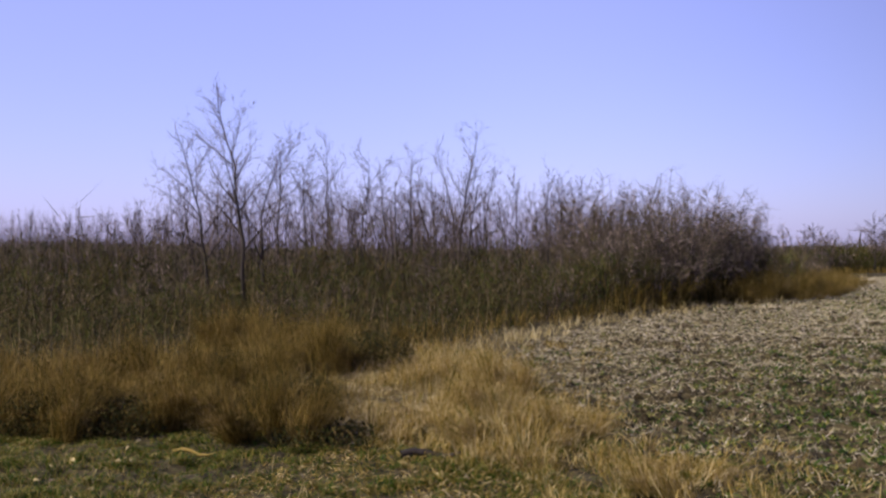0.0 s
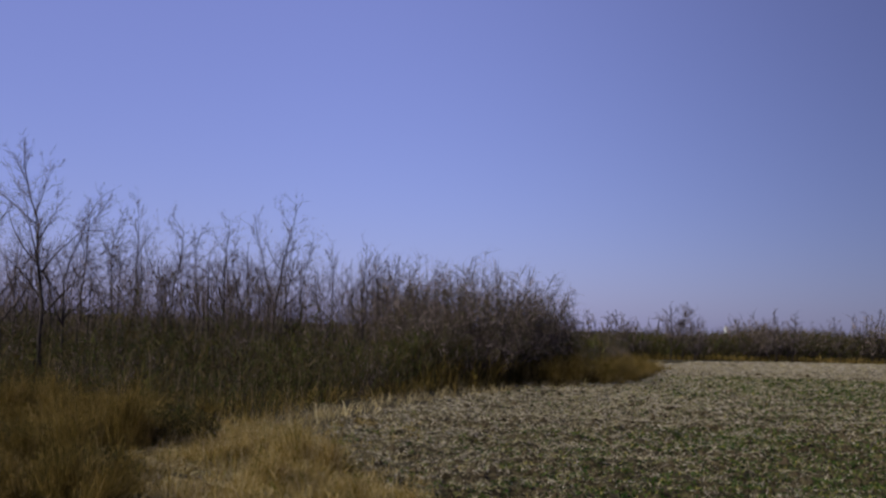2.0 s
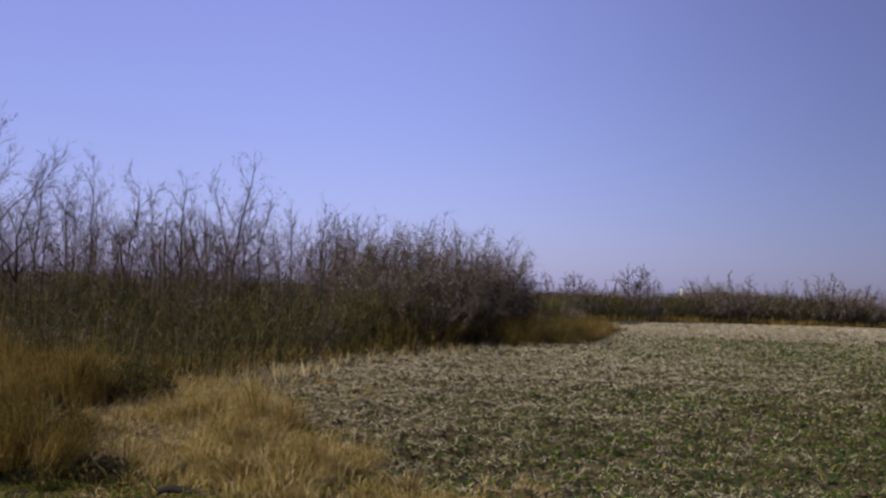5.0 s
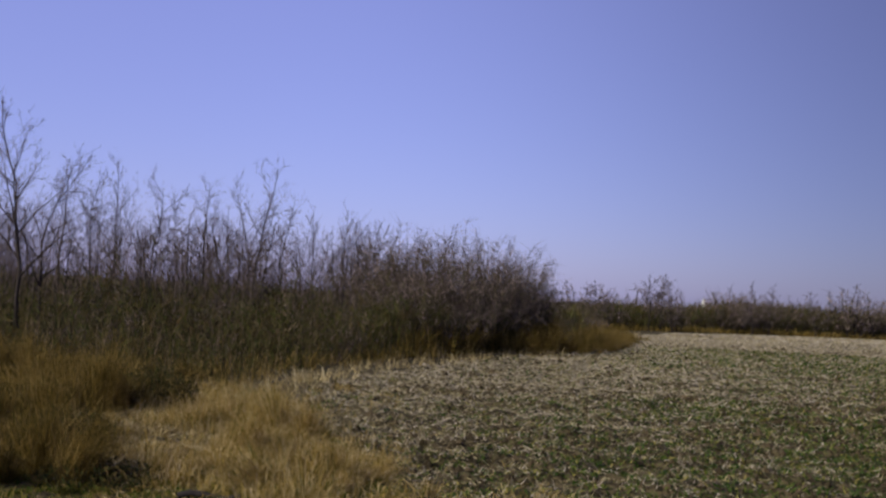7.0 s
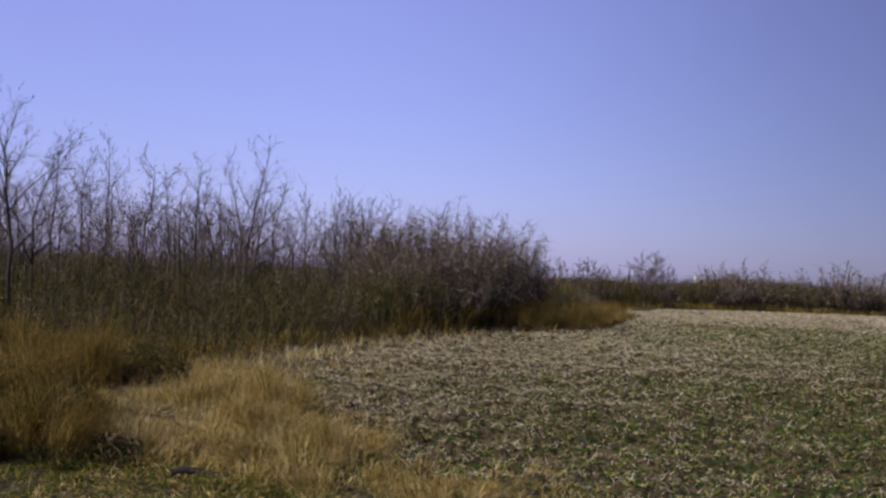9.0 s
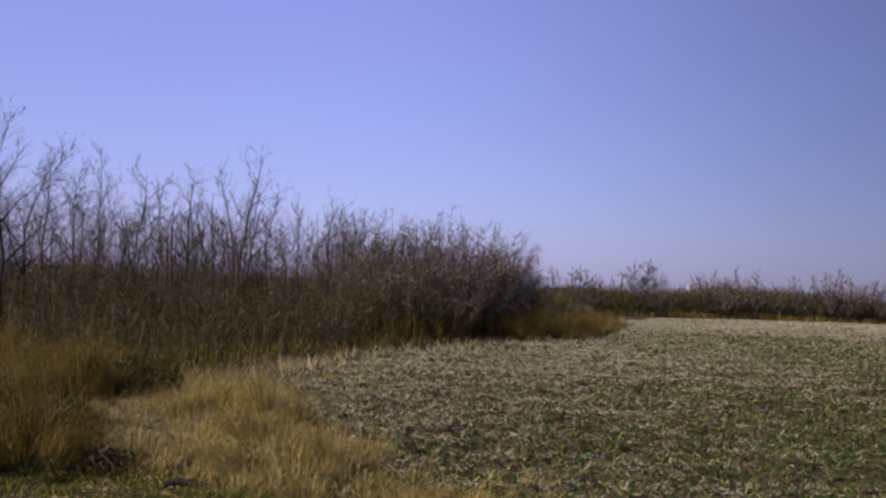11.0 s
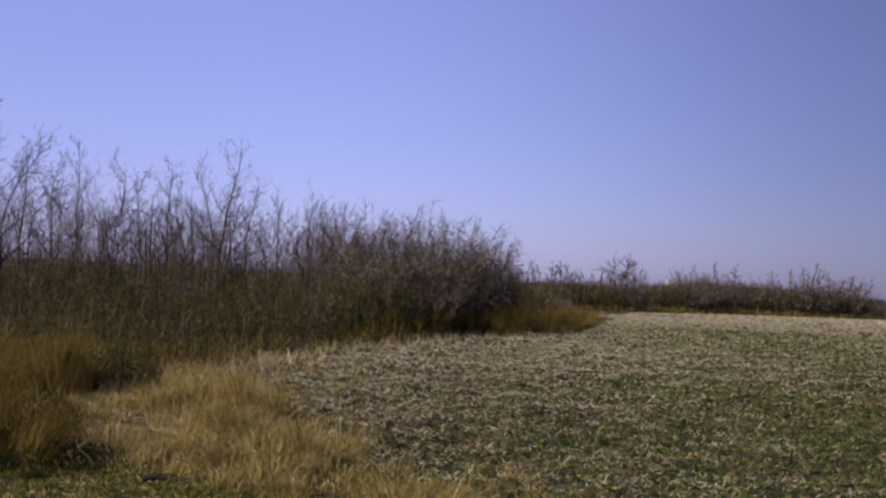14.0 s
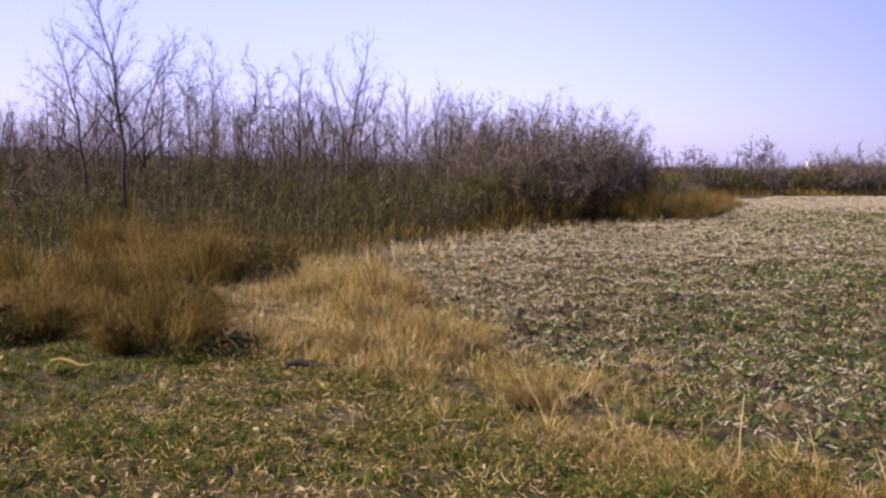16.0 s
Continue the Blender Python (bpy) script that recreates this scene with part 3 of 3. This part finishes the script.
def tussock(x, y, radius, height, count, mat, label):
    tufts = max(9, int(17 * radius))
    ta, td = rng.uniform(0, 6.28, tufts), radius * np.sqrt(rng.uniform(0, 1, tufts))
    tuft = np.stack([np.cos(ta) * td * 0.85, np.sin(ta) * td * 0.85, np.zeros(tufts)], 1)
    th = height * rng.uniform(0.45, 1.1, tufts) * np.sqrt(np.maximum(0.15, 1 - (td / radius) ** 2 * 0.9))
    which = rng.integers(0, tufts, count)
    base = tuft[which] + rng.normal(0, 0.06, (count, 3)) * [1, 1, 0]
    h = th[which] * rng.uniform(0.45, 1.1, count)
    swing = rng.normal(0, 0.16, (tufts, 3))
    lean = (tuft[which] * 0.35 + swing[which]) * [1, 1, 0] + rng.normal(0, 0.38, (count, 3)) * [1, 1, 0] * h[:, None]
    v, f = blades(base, h, rng.uniform(0.002, 0.0045, count), lean)
    ob = tagged(new("grass_tussock"), label, "tussock", "grass tussocks")
    ob.location = (x, y, 0)
    tagged(part("foliage", (v, f), mat, ob), kind="stuff")
    k = count // 16
    pick = rng.integers(0, tufts, k)
    base = tuft[pick] + rng.normal(0, 0.05, (k, 3)) * [1, 1, 0]
    top = base + np.stack([np.zeros(k), np.zeros(k), th[pick] * rng.uniform(0.7, 1.2, k)], 1) + (tuft[pick] * 0.3 + swing[pick]) * [1, 1, 0] + rng.normal(0, 0.09, (k, 3))
    tagged(part("seed_plume", spikes(base, top, rng.uniform(0.003, 0.005, k)), mat, ob), kind="stuff")
    k = count // 3
    pick = rng.integers(0, tufts, k)
    rise = rng.uniform(0.35, 1.12, k)
    at = tuft[pick] + (tuft[pick] * 0.35 + swing[pick]) * [1, 1, 0] * rise[:, None] + rng.normal(0, 0.1, (k, 3)) * [1, 1, 0.3]
    at[:, 2] = np.maximum(0.02, at[:, 2] + th[pick] * rise)
    tagged(part("seed_fluff", spikes(at, at + rng.normal(0, 0.022, (k, 3)) + [0, 0, 0.02], rng.uniform(0.0015, 0.004, k)), mat, ob), kind="stuff")


for x, y, radius, height in ((-1.4, 8.5, 0.5, 0.66), (-3.15, 8.75, 0.5, 0.5), (-3.75, 9.1, 0.6, 0.6), (-2.45, 9.3, 0.55, 0.6), (-2.95, 9.5, 0.8, 0.76), (-2.25, 11.0, 0.7, 0.8), (-1.75, 12.8, 0.7, 0.88), (-3.6, 12.0, 0.85, 0.75), (-2.1, 15.0, 0.9, 0.9), (-3.0, 15.6, 1.0, 1.0), (-4.9, 11.4, 1.0, 0.6), (-4.4, 9.6, 0.9, 0.6), (-1.05, 15.6, 0.6, 0.8), (-1.45, 12.9, 0.45, 0.62)):
    tussock(x, y, radius, height, 6300, SEDGE, "feathery russet tussock of dead broom grass")
for x, y, radius, height in ((0.5, 10.9, 0.55, 0.68), (0.2, 9.9, 0.55, 0.42), (0.95, 8.6, 0.5, 0.45), (1.5, 6.8, 0.4, 0.3), (0.5, 8.2, 0.45, 0.38), (0.0, 12.2, 0.6, 0.5)):
    tussock(x, y, radius, height, 3600, STRAW, "dry golden straw tussock at the field margin")
for x, y, radius, height in ((8.7, 30.3, 1.0, 1.15), (9.7, 30.7, 1.1, 1.4), (10.7, 31.5, 1.1, 1.4), (11.8, 33.2, 1.1, 1.2), (13.0, 35.2, 1.1, 1.05), (13.9, 37.6, 1.2, 1.1), (15.4, 40.6, 1.3, 1.15), (16.6, 43.5, 1.3, 1.1), (18.4, 46.4, 1.3, 0.9)):
    tussock(x, y, radius, height, 3000, SEDGE, "low russet mound of dead grass where the thicket ends")

spill = FIELD_EDGE[:7] + [(2.6, 17.0), (2.2, 13.6), (2.5, 10.4), (2.9, 8.2), (3.4, 6.4), (4.0, 4.9)]
grass("spilled_straw", spill, 22000, 0.11, 0.0055, 0.9, STRAW, "thin straw grass straying into the field", 0.6, 0.85, 0.5)
grass("upright_straw", [(-1.4, 14.0), (-0.5, 15.4), (0.6, 13.8), (1.0, 9.0), (1.2, 7.4), (0.2, 7.4), (-0.7, 8.4), (-1.0, 11.5)], 16000, 0.26, 0.0045, 0.4, STRAW, "thin upright straw standing over the flattened grass", 0.5, 0.8, -0.2)
grass("low_green_grass", [(-1.0, 11.0), (0.4, 11.0), (1.6, 7.0), (3.0, 4.4), (1.6, 5.0), (-0.4, 7.6)], 22000, 0.07, 0.006, 0.9, LAWN, "low green grass at the foot of the straw", 0.4, 0.8, 0.1)
tussock(2.15, 4.4, 0.24, 0.26, 1800, SEDGE, "small olive-brown tussock at the edge of the short grass")
front = BRUSH_POLY[:6]
strip = [(x + 0.1, y - 0.5) for x, y in front] + [(11.0, 35.4), (9.6, 35.2)] + [(x - 1.3, y + 0.9) for x, y in front][::-1]
grass("brush_grass", strip, 9000, 0.36, 0.008, 0.4, SEDGE, "russet dead grass growing up through the edge of the brush", 0.7, 0.8, -0.2)

grass("bush_foot_grass", [(4.6, 26.0), (6.4, 27.8), (9.0, 30.6), (9.4, 32.4), (8.0, 31.8), (6.0, 29.4), (4.2, 27.2)], 12000, 0.75, 0.012, 0.4, SEDGE, "russet and olive grass at the foot of the bushes", 0.7, 0.8, -0.4)

# ---- field: crop residue, stubble and weeds ----
def streaks(p):
    """The broken rows in which the residue lies."""
    return wave(p[:, 0] * 0.2, p[:, 1], 0.11, 21)


def away(p):
    """The weedier side of the field, away from the thicket."""
    return np.clip((p[:, 0] - p[:, 1] * 0.42) / 6, -0.6, 0.75)


p = scatter(430000, [(2.4, 4.0), (0.3, 13), (1.1, 17.4), (5.0, 25), (10.8, 32), (23, 56), (34, 58), (24, 22), (13, 5)])
p = p[rng.uniform(0, 1, len(p)) < np.clip(17 / np.hypot(p[:, 0], p[:, 1]), 0.35, 1)]
p = p[within(p[:, 0], p[:, 1], FIELD_POLY) & (wave(p[:, 0] * 0.6, p[:, 1], 0.05, 8) + streaks(p) + 0.4 * wave(p[:, 0], p[:, 1], 0.45, 4) - away(p) * np.interp(np.hypot(p[:, 0], p[:, 1]), [6, 11], [0.4, 1.15]) > rng.uniform(-0.5, 0.2, len(p)) - np.interp(np.hypot(p[:, 0], p[:, 1]), [9, 24], [0, 0.7])) & (ground_height(p[:, 0], p[:, 1]) > rng.uniform(-0.07, 0.012, len(p)))]
n = len(p)
z = ground_height(p[:, 0], p[:, 1]) + 0.012
a = rng.normal(0, 0.65, n) + math.pi * rng.integers(0, 2, n)
ln = rng.uniform(0.02, 0.065, n) * np.where(rng.uniform(0, 1, n) < 0.05, 2.2, 1.0)
ln = ln * np.interp(np.hypot(p[:, 0], p[:, 1]), [10, 40], [1.0, 1.8])
way = np.stack([np.cos(a) * ln, np.sin(a) * ln, rng.normal(0.01, 0.03, n)], 1)
root = np.stack([p[:, 0], p[:, 1], z], 1)
stuff("crop_residue", spikes(root, root + way, rng.uniform(0.003, 0.01, n) * np.interp(np.hypot(p[:, 0], p[:, 1]), [6, 15, 35], [0.6, 1.0, 2.0])), RESIDUE, "scattered grey-tan stalks and chaff on the harvested field", "crop residue")
p = scatter(30000, [(11, 31), (23, 56), (30, 66), (41, 74), (66, 83), (95, 95), (90, 55), (40, 40), (20, 26)])
n, a = len(p), rng.uniform(0, 6.28, len(p))
far = np.hypot(p[:, 0], p[:, 1])
ln = rng.uniform(0.08, 0.22, n) * far / 35
root = np.stack([p[:, 0], p[:, 1], rng.uniform(0.0, 0.04, n)], 1)
stuff("crop_residue", spikes(root, root + np.stack([np.cos(a) * ln, np.sin(a) * ln, rng.normal(0.02, 0.03, n)], 1), rng.uniform(0.012, 0.026, n) * far / 50), RESIDUE, "pale stalks and chaff on the far part of the field", "crop residue")
p = np.concatenate([scatter(90000, [(2.2, 4.0), (0.7, 11), (1.0, 16), (9, 17), (14, 5)]), scatter(80000, [(0.8, 14), (8, 29), (16, 40), (30, 40), (22, 14), (9, 14)])])
clump = 1.1 * wave(p[:, 0] * 0.7, p[:, 1], 0.09, 6) - 0.5 * streaks(p) + 0.4 * wave(p[:, 0], p[:, 1], 1.1, 12) + away(p)
p = p[within(p[:, 0], p[:, 1], FIELD_POLY) & (clump > rng.uniform(-0.35, 0.35, len(p)) + np.interp(np.hypot(p[:, 0], p[:, 1]), [6, 12, 22, 34], [-0.35, -0.1, 0.15, 0.35]))]
n = len(p)
base = np.stack([p[:, 0], p[:, 1], ground_height(p[:, 0], p[:, 1])], 1)
h = rng.uniform(0.015, 0.06, n) * np.interp(np.hypot(p[:, 0], p[:, 1]), [15, 35], [1.0, 1.6])
le = rng.normal(0, 1.5, (n, 3)) * h[:, None] * [1, 1, 0]
stuff("field_weeds", blades(base, h, rng.uniform(0.01, 0.022, n) * np.interp(np.hypot(p[:, 0], p[:, 1]), [12, 35], [1.25, 3.0]), le), WEED, "low green weeds sprouting through the field", "weeds")

# crumbled clods between the stalks, five-sided and uneven
p = np.concatenate([scatter(15000, [(2.4, 4.0), (0.5, 13), (1.1, 17.4), (12, 18), (14, 5)]), scatter(11000, [(1.1, 17.4), (5.0, 25), (10.8, 32), (18, 45), (34, 45), (26, 18), (12, 16)])])
p = p[within(p[:, 0], p[:, 1], FIELD_POLY) & (wave(p[:, 0], p[:, 1], 0.6, 15) > rng.uniform(-0.7, 0.3, len(p)))]
n = len(p)
size = rng.uniform(0.014, 0.042, n) * np.where(rng.uniform(0, 1, n) < 0.15, 1.7, 1.0) * np.interp(np.hypot(p[:, 0], p[:, 1]), [8, 30], [0.9, 1.5])
z = ground_height(p[:, 0], p[:, 1])
turn = rng.uniform(0, 6.28, n)
ring = []
for k in range(5):
    a = turn + k * 1.2566
    r = size * rng.uniform(0.7, 1.3, n)
    ring.append(np.stack([p[:, 0] + np.cos(a) * r * 1.3, p[:, 1] + np.sin(a) * r, z - 0.015], 1))
top = np.stack([p[:, 0] + rng.normal(0, 0.25, n) * size, p[:, 1] + rng.normal(0, 0.25, n) * size, z + size * rng.uniform(0.5, 1.1, n)], 1)
tris = 6 * np.arange(n)[:, None, None] + np.array([[[k, (k + 1) % 5, 5] for k in range(5)]])
stuff("soil_clods", (np.stack(ring + [top], 1).reshape(-1, 3), tris.reshape(-1, 3)), CLOD, "small dark brown clods of the worked field", "soil clods")

# ---- far side: hedge, woods, pole, shed ----
HEDGE = [(16.5, 47.0), (20.0, 58.0), (25.0, 66.0), (33.0, 73.0), (42.0, 78.0), (53.0, 82.0), (66.0, 88.0)]
kinds = []
for k in range(5):
    shrub = tagged(new("hedge_shrub"), "leafless dark shrub of the far hedge", "shrub", "shrubs of the far hedge")
    shrub.location = (HEDGE[k + 1][0], HEDGE[k + 1][1] + 1.5, 0)
    shrub_parts(shrub, 3.3, 3.2, 30, 29, 0.024, 2.6)
    kinds.append(shrub)
seg = np.array(HEDGE)
along = np.concatenate([[0], np.cumsum(np.linalg.norm(np.diff(seg, axis=0), axis=1))])
for k in range(46):
    s = along[-1] * (k + rng.uniform(0, 0.9)) / 46
    x, y = np.interp(s, along, seg[:, 0]), np.interp(s, along, seg[:, 1])
    b_ = math.degrees(math.atan2(x, y))
    size = np.interp(b_, [18, 21, 22.7, 24.3, 26, 28, 33, 36, 38], [0.45, 0.55, 0.8, 0.75, 0.75, 1.28, 1.35, 1.1, 0.7]) * rng.uniform(0.72, 1.2)
    ob = copy_thing(kinds[k % 5], pose(x + rng.uniform(-1, 1), y + rng.uniform(0, 4), 0, 0, 0, rng.uniform(0, 360)))
    ob.scale = (size, size, size)
for bearing, dist, height, limbs in ((19.4, 66, 3.0, 7), (19.9, 67, 3.3, 8), (20.9, 69, 2.7, 7), (22.9, 75, 4.1, 12), (23.5, 76, 4.3, 13), (24.2, 75, 3.6, 10), (28.4, 84, 4.0, 9), (29.2, 86, 4.0, 9), (31.6, 91, 3.8, 9)):
    x, y = at_bearing(bearing, dist)
    bare_tree(x, y, height, 0.045, rng.normal(0, 0.1, 2), limbs + 3, 1.2, 20, 0.18, "small twisted leafless tree in the far hedge", None, 3.2)
strip = [(x, y) for x, y in HEDGE] + [(x - 2, y + 6) for x, y in HEDGE][::-1]
p = scatter(18000, strip)
n = len(p)
root = np.stack([p[:, 0], p[:, 1], rng.uniform(0, 1.0, n) * np.interp(p[:, 0], [18, 25, 34, 41, 52, 62], [1.0, 1.5, 1.5, 2.2, 2.3, 1.6])], 1)
way = np.stack([rng.normal(0, 0.4, n), rng.normal(0, 0.4, n), rng.uniform(0.3, 0.9, n)], 1)
stuff("hedge_undergrowth", spikes(root, root + way, rng.uniform(0.012, 0.03, n)), BRUSH, "dark brambles at the foot of the far hedge", "undergrowth")
strip = [(x - 0.3, y - 1.6) for x, y in HEDGE] + [(110, 100)] + [(112, 106)] + [(x, y + 0.6) for x, y in HEDGE][::-1]
grass("hedge_grass", strip, 14000, 0.5, 0.03, 0.3, SEDGE, "russet grass along the foot of the far hedge", 0.9)

for k, (lo, hi, dist, tall_l, tall_r) in enumerate(((-40, -13, 210, 5.2, 2.4), (-20, 22, 420, 1.9, 1.6), (14, 60, 520, 3.6, 4.4))):
    n = 7000
    bb = np.radians(rng.uniform(lo, hi, n))
    dd = dist * rng.uniform(1.0, 1.1, n)
    tall = np.interp(np.degrees(bb), [lo, hi], [tall_l, tall_r]) * (1 + 0.18 * wave(np.degrees(bb) * 1.0, bb * 0, 0.9, k))
    root = np.stack([np.sin(bb) * dd, np.cos(bb) * dd, tall * rng.uniform(0, 0.6, n)], 1)
    way = np.stack([rng.normal(0, 0.5, n), rng.normal(0, 0.5, n), tall * 0.42], 1)
    stuff("far_woods", spikes(root, root + way, rng.uniform(0.15, 0.4, n) * dist / 400), FARWOOD, "line of bare woods along the horizon", "woods")


def box(w, d, h, z=0.0):
    v = np.array([(sx * w / 2, sy * d / 2, z + sz * h) for sz in (0, 1) for sy in (-1, 1) for sx in (-1, 1)])
    q = [(0, 2, 3, 1), (4, 5, 7, 6), (0, 1, 5, 4), (2, 6, 7, 3), (0, 4, 6, 2), (1, 3, 7, 5)]
    return v, np.array([t for a, b, c, d2 in q for t in ((a, b, c), (a, c, d2))])


pole = tagged(new("utility_pole"), "thin wooden utility pole far beyond the field", "pole")
pole.location = (*at_bearing(37.5, 320), 0)
part("post", tube([(0, 0, -0.2), (0, 0, 3), (0, 0, 7.2)], [0.2, 0.18, 0.14], 8), WOOD, pole)
arm = box(2.2, 0.12, 0.14, 6.6)
part("crossarm", arm, WOOD, pole)

snag = tagged(new("dead_snag"), "dark broken-off dead trunk standing in the far hedge", "snag")
snag.location = (*at_bearing(22.2, 80), 0)
part("trunk", tube([(0, 0, -0.1), (0.03, 0, 1.2), (0.0, 0, 2.4), (0.12, 0, 3.1)], [0.09, 0.07, 0.055, 0.03], 8), BARK, snag)

silo = tagged(new("grain_silo"), "white round farm silo with a domed top far behind the hedge", "silo")
silo.location = (*at_bearing(25.8, 700), 0)
part("drum", tube([(0, 0, -0.3), (0, 0, 5), (0, 0, 9.2)], [1.1, 1.1, 1.1], 20), WHITE, silo, smooth=True)
part("dome", tube([(0, 0, 9.15), (0, 0, 9.6), (0, 0, 9.95), (0, 0, 10.1)], [1.13, 0.97, 0.6, 0.14], 20), WHITE, silo, "pale metal dome", True)


def bramble(x, y, radius, height, count):
    """A low dark-leaved tangle that stands in for shade: arching canes and small leaves."""
    ob = tagged(new("bramble_patch"), "low dark green tangle standing in for shade in the dead grass", "bramble", "bramble patches")
    ob.location = (x, y, 0)
    for k in range(9):
        a = rng.uniform(0, 6.28)
        r = radius * rng.uniform(0.5, 1.0)
        line = [(math.cos(a) * r * u, math.sin(a) * r * u, -0.01 + height * 4 * u * (1 - u) * rng.uniform(0.7, 1.0)) for u in (0.0, 0.25, 0.5, 0.75, 1.0)]
        part("cane", tube(line, [0.008, 0.007, 0.006, 0.005, 0.003], 4), BRUSH, ob)
    a, d = rng.uniform(0, 6.28, count), radius * np.sqrt(rng.uniform(0, 1, count))
    at = np.stack([np.cos(a) * d, np.sin(a) * d, height * rng.uniform(0, 1, count) * np.sqrt(1 - 0.8 * (d / radius) ** 2)], 1)
    tagged(part("foliage", blades(at, rng.uniform(0.015, 0.05, count), rng.uniform(0.006, 0.018, count), rng.normal(0, 0.04, (count, 3)) * [1, 1, 0]), SHADE_LEAF, ob), kind="stuff")


# dark clumps added for the shade below the tussocks and the brush front
for x, y, radius, height, count in ((-2.85, 8.85, 0.5, 0.3, 1700), (-3.5, 8.95, 0.55, 0.34, 2100), (-0.95, 8.3, 0.5, 0.2, 800), (-1.0, 13.6, 0.62, 0.5, 3000), (-2.6, 12.0, 0.6, 0.4, 1200), (-1.5, 10.3, 0.45, 0.35, 900)):
    bramble(x, y, radius, height, count * 2)


def stick(name, x, y, length, turn, r, mat, label):
    c, sn = math.cos(radians(turn)), math.sin(radians(turn))
    line = [(c * length * u, sn * length * u + 0.02 * math.sin(u * 5), 0.06 + 0.02 * math.sin(u * 7)) for u in (0, 0.2, 0.4, 0.6, 0.8, 1.0)]
    ob = tagged(new(name, tri_mesh(name, *tube(line, [r, r * 0.95, r, r * 0.85, r * 0.7, r * 0.4], 6), mat, True)), label, "stick")
    ob.location = (x, y, 0.0)


# the first, dark stick is added in place of a shadow gap between the tufts
stick("rotten_branch", -0.32, 7.62, 0.46, 4, 0.03, BARK, "short dark stick standing in for a shadowed gap in the grass")
stick("pale_stick", -2.05, 7.72, 0.36, -12, 0.014, STRAW, "pale dry stalk lying in the short grass")
for k in range(26):  # single dry stalks that stand above the grass
    x, y = scatter(1, STRAW_POLY)[0]
    h = rng.uniform(0.2, 0.4)
    line = [(0.0, 0.0, -0.02), (rng.normal(0, 0.03), rng.normal(0, 0.03), h * 0.5), (rng.normal(0, 0.09), rng.normal(0, 0.09), h)]
    ob = tagged(new("dry_stalk", tri_mesh("dry_stalk", *tube(line, [0.0045, 0.0038, 0.002], 5), STRAW, True)), "single bleached dry stalk standing in the grass", "stalk", "standing dry stalks")
    ob.location = (x, y, 0)

# a tall pale stalk, and others that lean, at the near edge of the straw
for x, y, h, dx, r in ((2.2, 5.15, 0.42, 0.01, 0.008), (-0.62, 9.0, 0.3, 0.04, 0.006), (0.85, 9.4, 0.34, 0.14, 0.007), (0.95, 9.3, 0.3, 0.1, 0.006), (1.35, 6.1, 0.24, -0.12, 0.008), (2.75, 4.6, 0.28, -0.1, 0.006), (-1.2, 7.1, 0.16, 0.02, 0.006), (-0.9, 6.2, 0.18, 0.05, 0.006), (0.15, 5.9, 0.2, 0.0, 0.006)):
    line = [(0.0, 0.0, -0.02), (dx * 0.35, 0.01, h * 0.5), (dx, 0.0, h)]
    ob = tagged(new("dry_stalk", tri_mesh("dry_stalk", *tube(line, [r * 0.65, r * 0.55, r * 0.3], 5), BLEACHED, True)), "pale bleached stalk standing at the straw's edge", "stalk", "standing dry stalks")
    ob.location = (x, y, 0)


def leaf_mesh(length, curl):
    """A dry curled leaf with a fold along its midrib."""
    v, f = [], []
    for i in range(6):
        u = i / 5
        w = length * 0.32 * math.sin(math.pi * min(0.97, 0.06 + u * 0.94))
        z = length * curl * math.sin(math.pi * u)
        v += [(u * length, -w, z + w * 0.7), (u * length, 0.0, z), (u * length, w, z + w * 0.7)]
    for i in range(5):
        for k in (0, 1):
            a = i * 3 + k
            f += [(a, a + 3, a + 4), (a, a + 4, a + 1)]
    return tri_mesh("dead_leaf", v, f, BLEACHED, True)


leaf_kinds = [leaf_mesh(length, curl) for length, curl in ((0.04, 0.15), (0.05, 0.3), (0.032, 0.22), (0.055, 0.1))]
for k, (x, y) in enumerate(scatter(70, [(-3.2, 4.6), (2.2, 4.6), (0.8, 7.0), (-0.4, 8.4), (-2.2, 8.4), (-3.8, 7.6)])):
    ob = tagged(new("dead_leaf", leaf_kinds[k % 4]), "pale curled dead leaf lying on the short grass", "leaf", "dead leaves in the grass")
    ob.matrix_world = pose(x, y, float(ground_height(x, y)) + 0.045, rng.uniform(-30, 30), rng.uniform(-30, 30), rng.uniform(0, 360))
